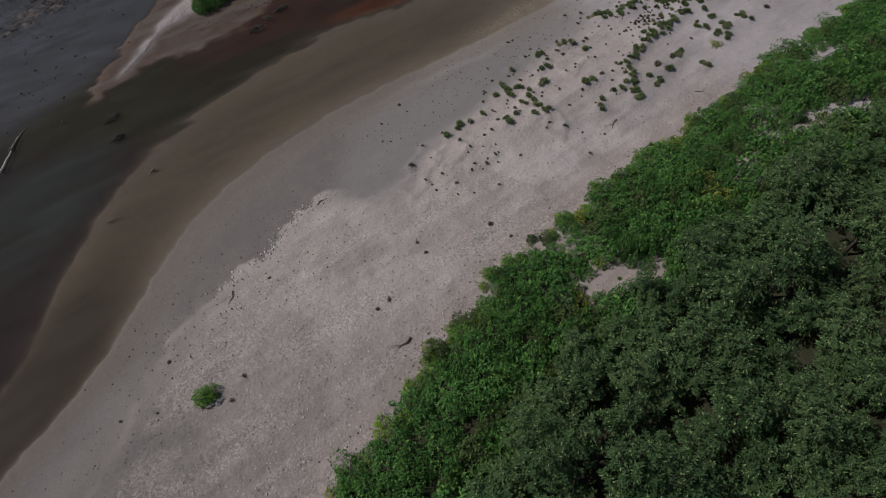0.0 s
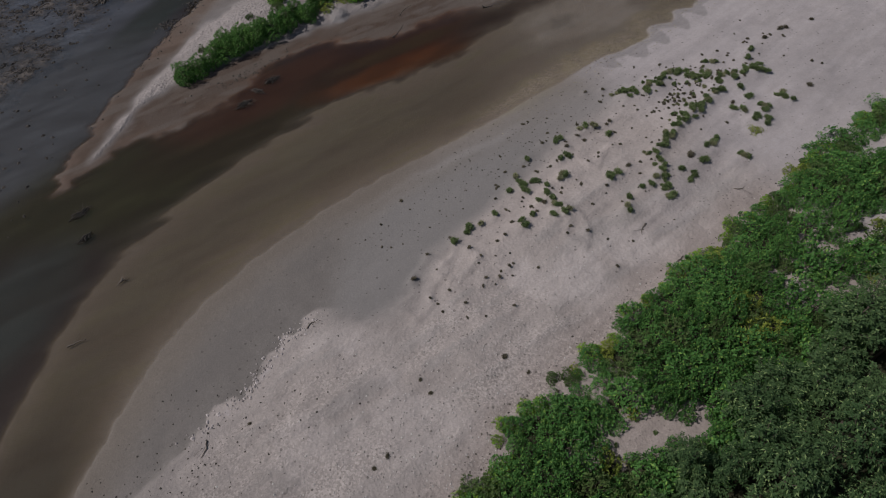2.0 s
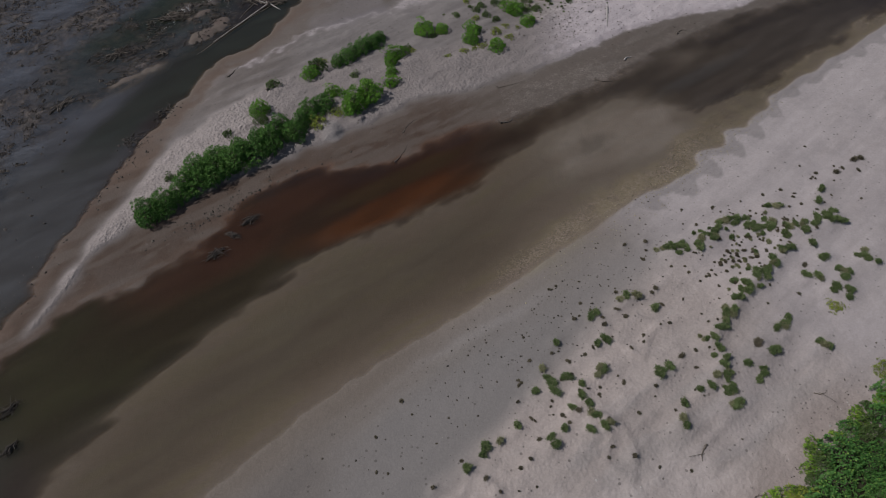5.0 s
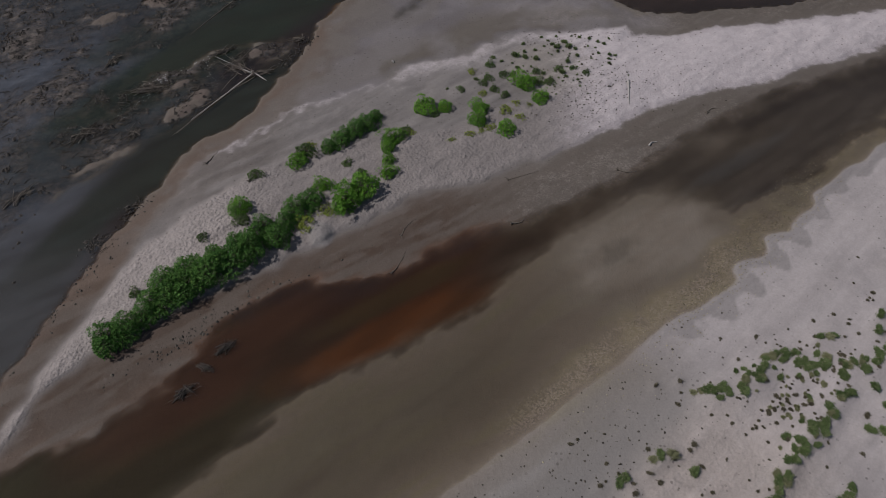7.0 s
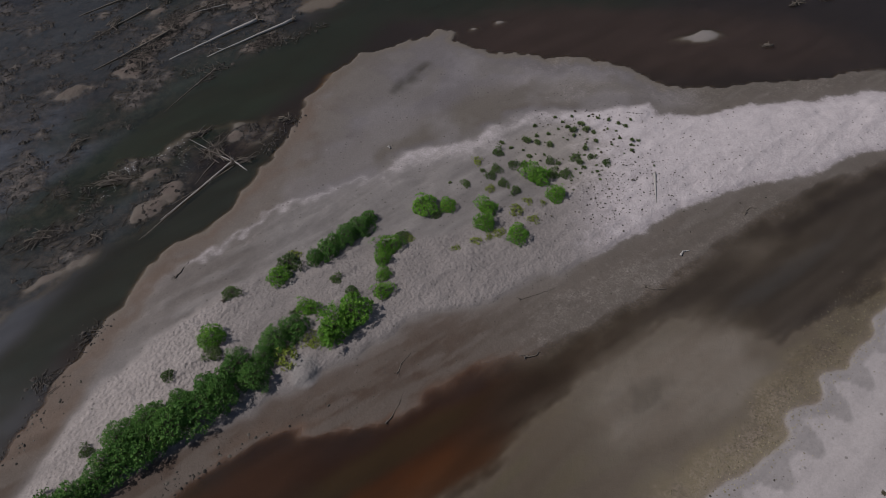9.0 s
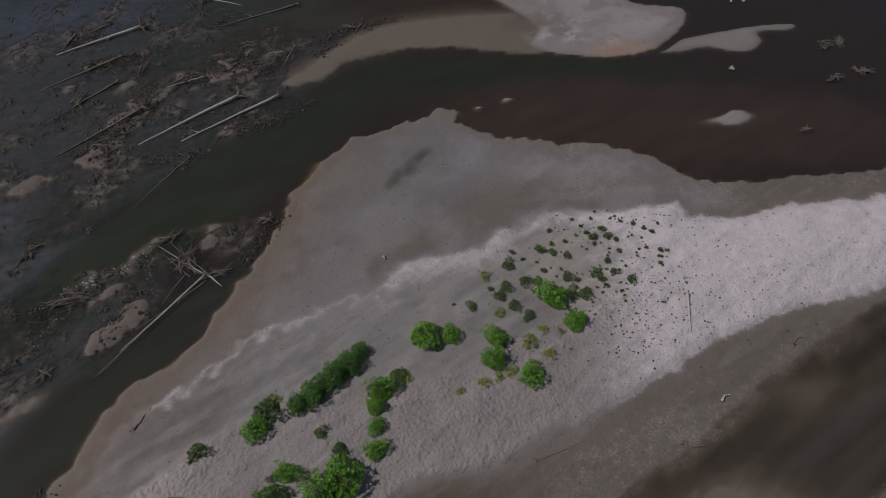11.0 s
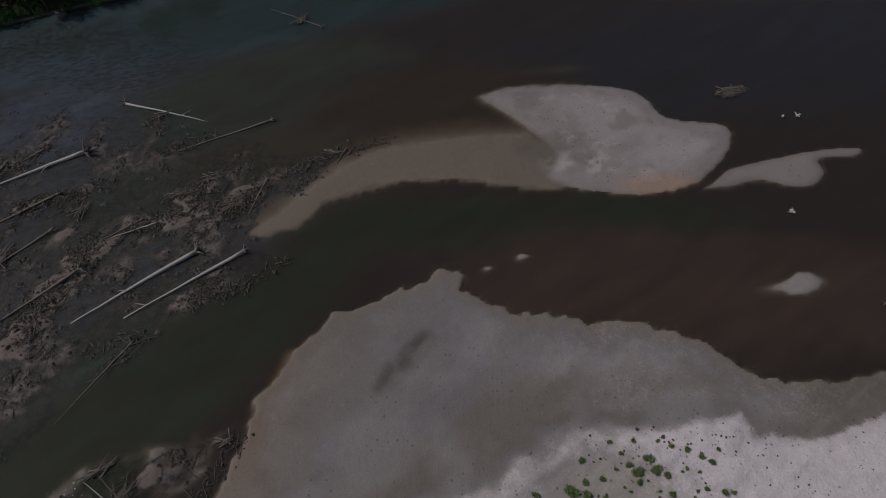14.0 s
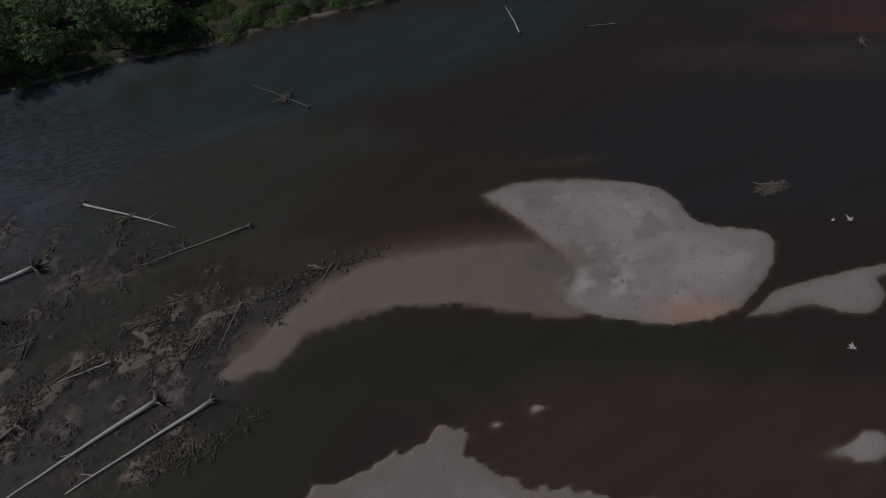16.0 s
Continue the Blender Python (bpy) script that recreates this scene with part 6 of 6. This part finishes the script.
def along(rng, x, y, a, b, turn=0.75):
    u, w = rng.normal() * a, rng.normal() * b
    return x + u * math.cos(turn) - w * math.sin(turn), y + u * math.sin(turn) + w * math.cos(turn)


clods("seedling_specks", "small dark seedlings dotted over white sand", "plant", 700, lambda r: along(r, 17.5, 133, 4.5, 2.6, 0.9) if r.rand() < 0.45 else along(r, 17, 146, 6, 1.3, 0.1) if r.rand() < 0.35 else along(r, 24, 137, 9, 5, 0.6), 0.085, CLOD, 1)
clods("dark_pebbles", "small dark stones strewn over damp sand", "stones", 420, lambda r: along(r, -24, 34, 9, 3.5, 0.9), 0.07, CLOD, 2)
clods("shore_pebbles", "small dark stones along the sand bar's edge", "stones", 420, lambda r: along(r, 12, 80, 14, 3.0, 0.7), 0.08, CLOD, 3)
clods("gravel", "pale and grey river stones on the sand bar", "stones", 2600, lambda r: along(r, -7, 30, 16, 4.5, 0.95), 0.075, PEBBLE, 4)


CLUMPS = []


def torn_edge(r):
    """A place on the ragged edge where the dry crust of the sand bar breaks off."""
    k, t = r.randint(6, 12), r.rand()
    (ax, ay), (bx, by) = MAIN_DRY[k], MAIN_DRY[k + 1]
    return ax + (bx - ax) * t + r.normal() * 0.5, ay + (by - ay) * t + r.normal() * 0.4


CRUST = stone_material("dry_sand_crust", (0.24, 0.21, 0.20), (0.44, 0.39, 0.38))
clods("crust_flakes", "pale flakes of dried sand along a ragged crust edge", "sand", 190, torn_edge, 0.13, CRUST, 14)


def over_flats(r):
    """A place on the drowned flats, thicker along the drift lines and in clumps."""
    while True:
        if len(CLUMPS) > 60 and r.rand() < 0.62:
            x, y, wide = CLUMPS[r.randint(min(len(CLUMPS), 420))]
            return x + r.normal() * wide * 1.3, y + r.normal() * wide * 0.8
        x, y = r.uniform(-84, -18), r.uniform(74, 202)
        if r.rand() < 0.35:
            (ax, ay), (bx, by) = DRIFT_LINES[r.randint(len(DRIFT_LINES))]
            t = r.rand()
            return ax + (bx - ax) * t + r.normal() * 0.8, ay + (by - ay) * t + r.normal() * 0.8
        if field(MASKS["mud"], x, y) > 0.4 and field(GZ, x, y) > -0.42 + 0.35 * r.rand():
            CLUMPS.append((x, y, 0.15 + 0.5 * r.rand() ** 2))
            return x, y


clods("mud_clods", "dark clods of mud and bark strewn over the drowned flats", "mud", 9000, over_flats, 0.19, DRIFT_BLACK, 6, -0.6)
for root, tip, thick in (((-14.6, 49.8), (-13.6, 50.9), 0.16), ((-22.8, 37.4), (-22.9, 35.6), 0.14), ((-2.2, 31.4), (-3.4, 30.2), 0.3), ((27.0, 58.9), (28.2, 60.0), 0.2), ((-40.6, 47.4), (-38.9, 48.4), 0.22), ((36.0, 70.0), (37.4, 70.3), 0.14)):
    log("short weathered piece of driftwood lying on sand", root, tip, thick, DRIFT_DARK, 0, 0, 0.0, 1)

# white flecks stand in for foam and for the sparkle of broken water
FOAM_SPARKLE = stone_material("foam", (0.45, 0.46, 0.48), (0.75, 0.76, 0.78))


def riffle(r):
    """A place on the broken water above the log jam."""
    a, b = ((-52, 131.5), (-41.5, 140.2)) if r.rand() < 0.45 else ((-46.5, 135.5), (-50, 127)) if r.rand() < 0.6 else ((-41.0, 139.5), (-38.0, 134.0))
    t = r.rand()
    return a[0] + (b[0] - a[0]) * t + r.normal() * 0.45, a[1] + (b[1] - a[1]) * t + r.normal() * 0.45


def drowned(r):
    """A place on the drowned mud beside the island's tail."""
    x, y, wide = CLUMPS[420 + r.randint(max(1, len(CLUMPS) - 420))] if len(CLUMPS) > 480 and r.rand() < 0.4 else (r.uniform(-78, -53), r.uniform(62, 112), 0.5)
    return x + r.normal() * wide, y + r.normal() * wide * 0.7


clods("drowned_clods", "dark clods of mud and roots in shallow grey water", "mud", 420, drowned, 0.20, DRIFT_BLACK, 15, -0.95)
clods("riffle_foam", "small white flecks of foam and painted sparkle on a riffle", "foam", 380, riffle, 0.055, FOAM_SPARKLE, 7, -2.0)


def shore_line(r):
    """A place on the littered upstream shore of the island."""
    t = r.rand() * 4
    line = ((-52, 75.5), (-50.5, 87), (-47.5, 94), (-45.8, 100), (-44.2, 106))
    a, b, t = line[int(t)], line[int(t) + 1], t % 1
    return a[0] + (b[0] - a[0]) * t + abs(r.normal()) * 1.6 - 0.5, a[1] + (b[1] - a[1]) * t - abs(r.normal()) * 0.8


clods("shore_litter", "dark clods and bark along the muddy shore", "mud", 200, shore_line, 0.10, CLOD, 8, -0.7)
clods("edge_litter", "dark twigs, dead leaves and clods along the wood's edge", "litter", 380, wood_edge, 0.075, CLOD, 12)
clods("edge_stones", "pale stones and bleached bits along the wood's edge", "stones", 350, wood_edge, 0.08, PEBBLE, 13)
clods("beach_clods", "dark clods on brown wet sand below the thicket", "mud", 150, lambda r: along(r, -27.5, 94.5, 5.0, 0.9, 0.62), 0.13, CLOD, 9, 0.0)
BED_STONE = stone_material("silted_stone", (0.13, 0.112, 0.075), (0.34, 0.30, 0.21))
clods("shallow_stones", "silty olive stones in the shallow side channel", "stones", 2400, lambda r: along(r, 31, 104, 11, 1.5, 0.79) if r.rand() < 0.7 else along(r, 42, 115.5, 4, 1.6, 0.8), 0.06, BED_STONE, 16, -0.5)
clods("bar_specks", "small dark specks on a pale sand bar", "stones", 90, lambda r: along(r, 5.5, 194, 2.2, 1.6, 0.2) if r.rand() < 0.7 else along(r, 12, 190, 4.0, 3.0, 0.2), 0.055, CLOD, 10, 0.05)
clods("beach_stones", "small dark stones on the brown wet beach", "stones", 260, lambda r: along(r, -15, 103, 18, 1.8, 0.58), 0.05, CLOD, 11, 0.0)


def distant_wood(seed, count, box, ok):
    """Crowns of the wood that goes on out of sight, joined into one mesh."""
    rng = np.random.RandomState(seed)
    place, way, face = [], [], []
    done = 0
    while done < count:
        x, y = rng.uniform(box[0], box[1]), rng.uniform(box[2], box[3])
        if not ok(x, y):
            continue
        done += 1
        z, wide, high = level(x, y), 2.6 + 1.4 * rng.rand(), 5 + 4 * rng.rand()
        d = rng.normal(size=(44, 3))
        d[:, 2] = np.abs(d[:, 2]) * 0.9 - 0.15
        d /= np.linalg.norm(d, axis=1, keepdims=True)
        place.append(d * (wide, wide, high * 0.5) * (0.8 + 0.2 * rng.rand(44, 1)) + (x, y, z + high * 0.5))
        way.append(d + rng.normal(size=(44, 3)) * 0.6)
        face.append(d + (0, 0, 0.5))
    place, way, face = (np.concatenate(k) for k in (place, way, face))
    v, f = leaves(rng, place, way, 1.3 + 0.5 * rng.rand(len(place)), 0.95, face)
    return tagged(new("woodland", mesh_of("woodland", v, f, LEAF_TREE)), "dark green woodland that goes on behind the river bank", "trees", kind="stuff")


distant_wood(21, 2000, (-30, 210, -120, 150), lambda x, y: field(TALL_IN, x, y) > 3 and not in_wood(x, y) or field(TALL_IN, x, y) > 3 and y < 2 or field(WOOD_IN, x, y) > 2 and (x > 53 + 0.33 * y or y < 2))
distant_wood(22, 800, (-260, 160, 150, 420), lambda x, y: field(BANK_IN, x, y) > 10 and not (-108 < x < -50 and y < 262))
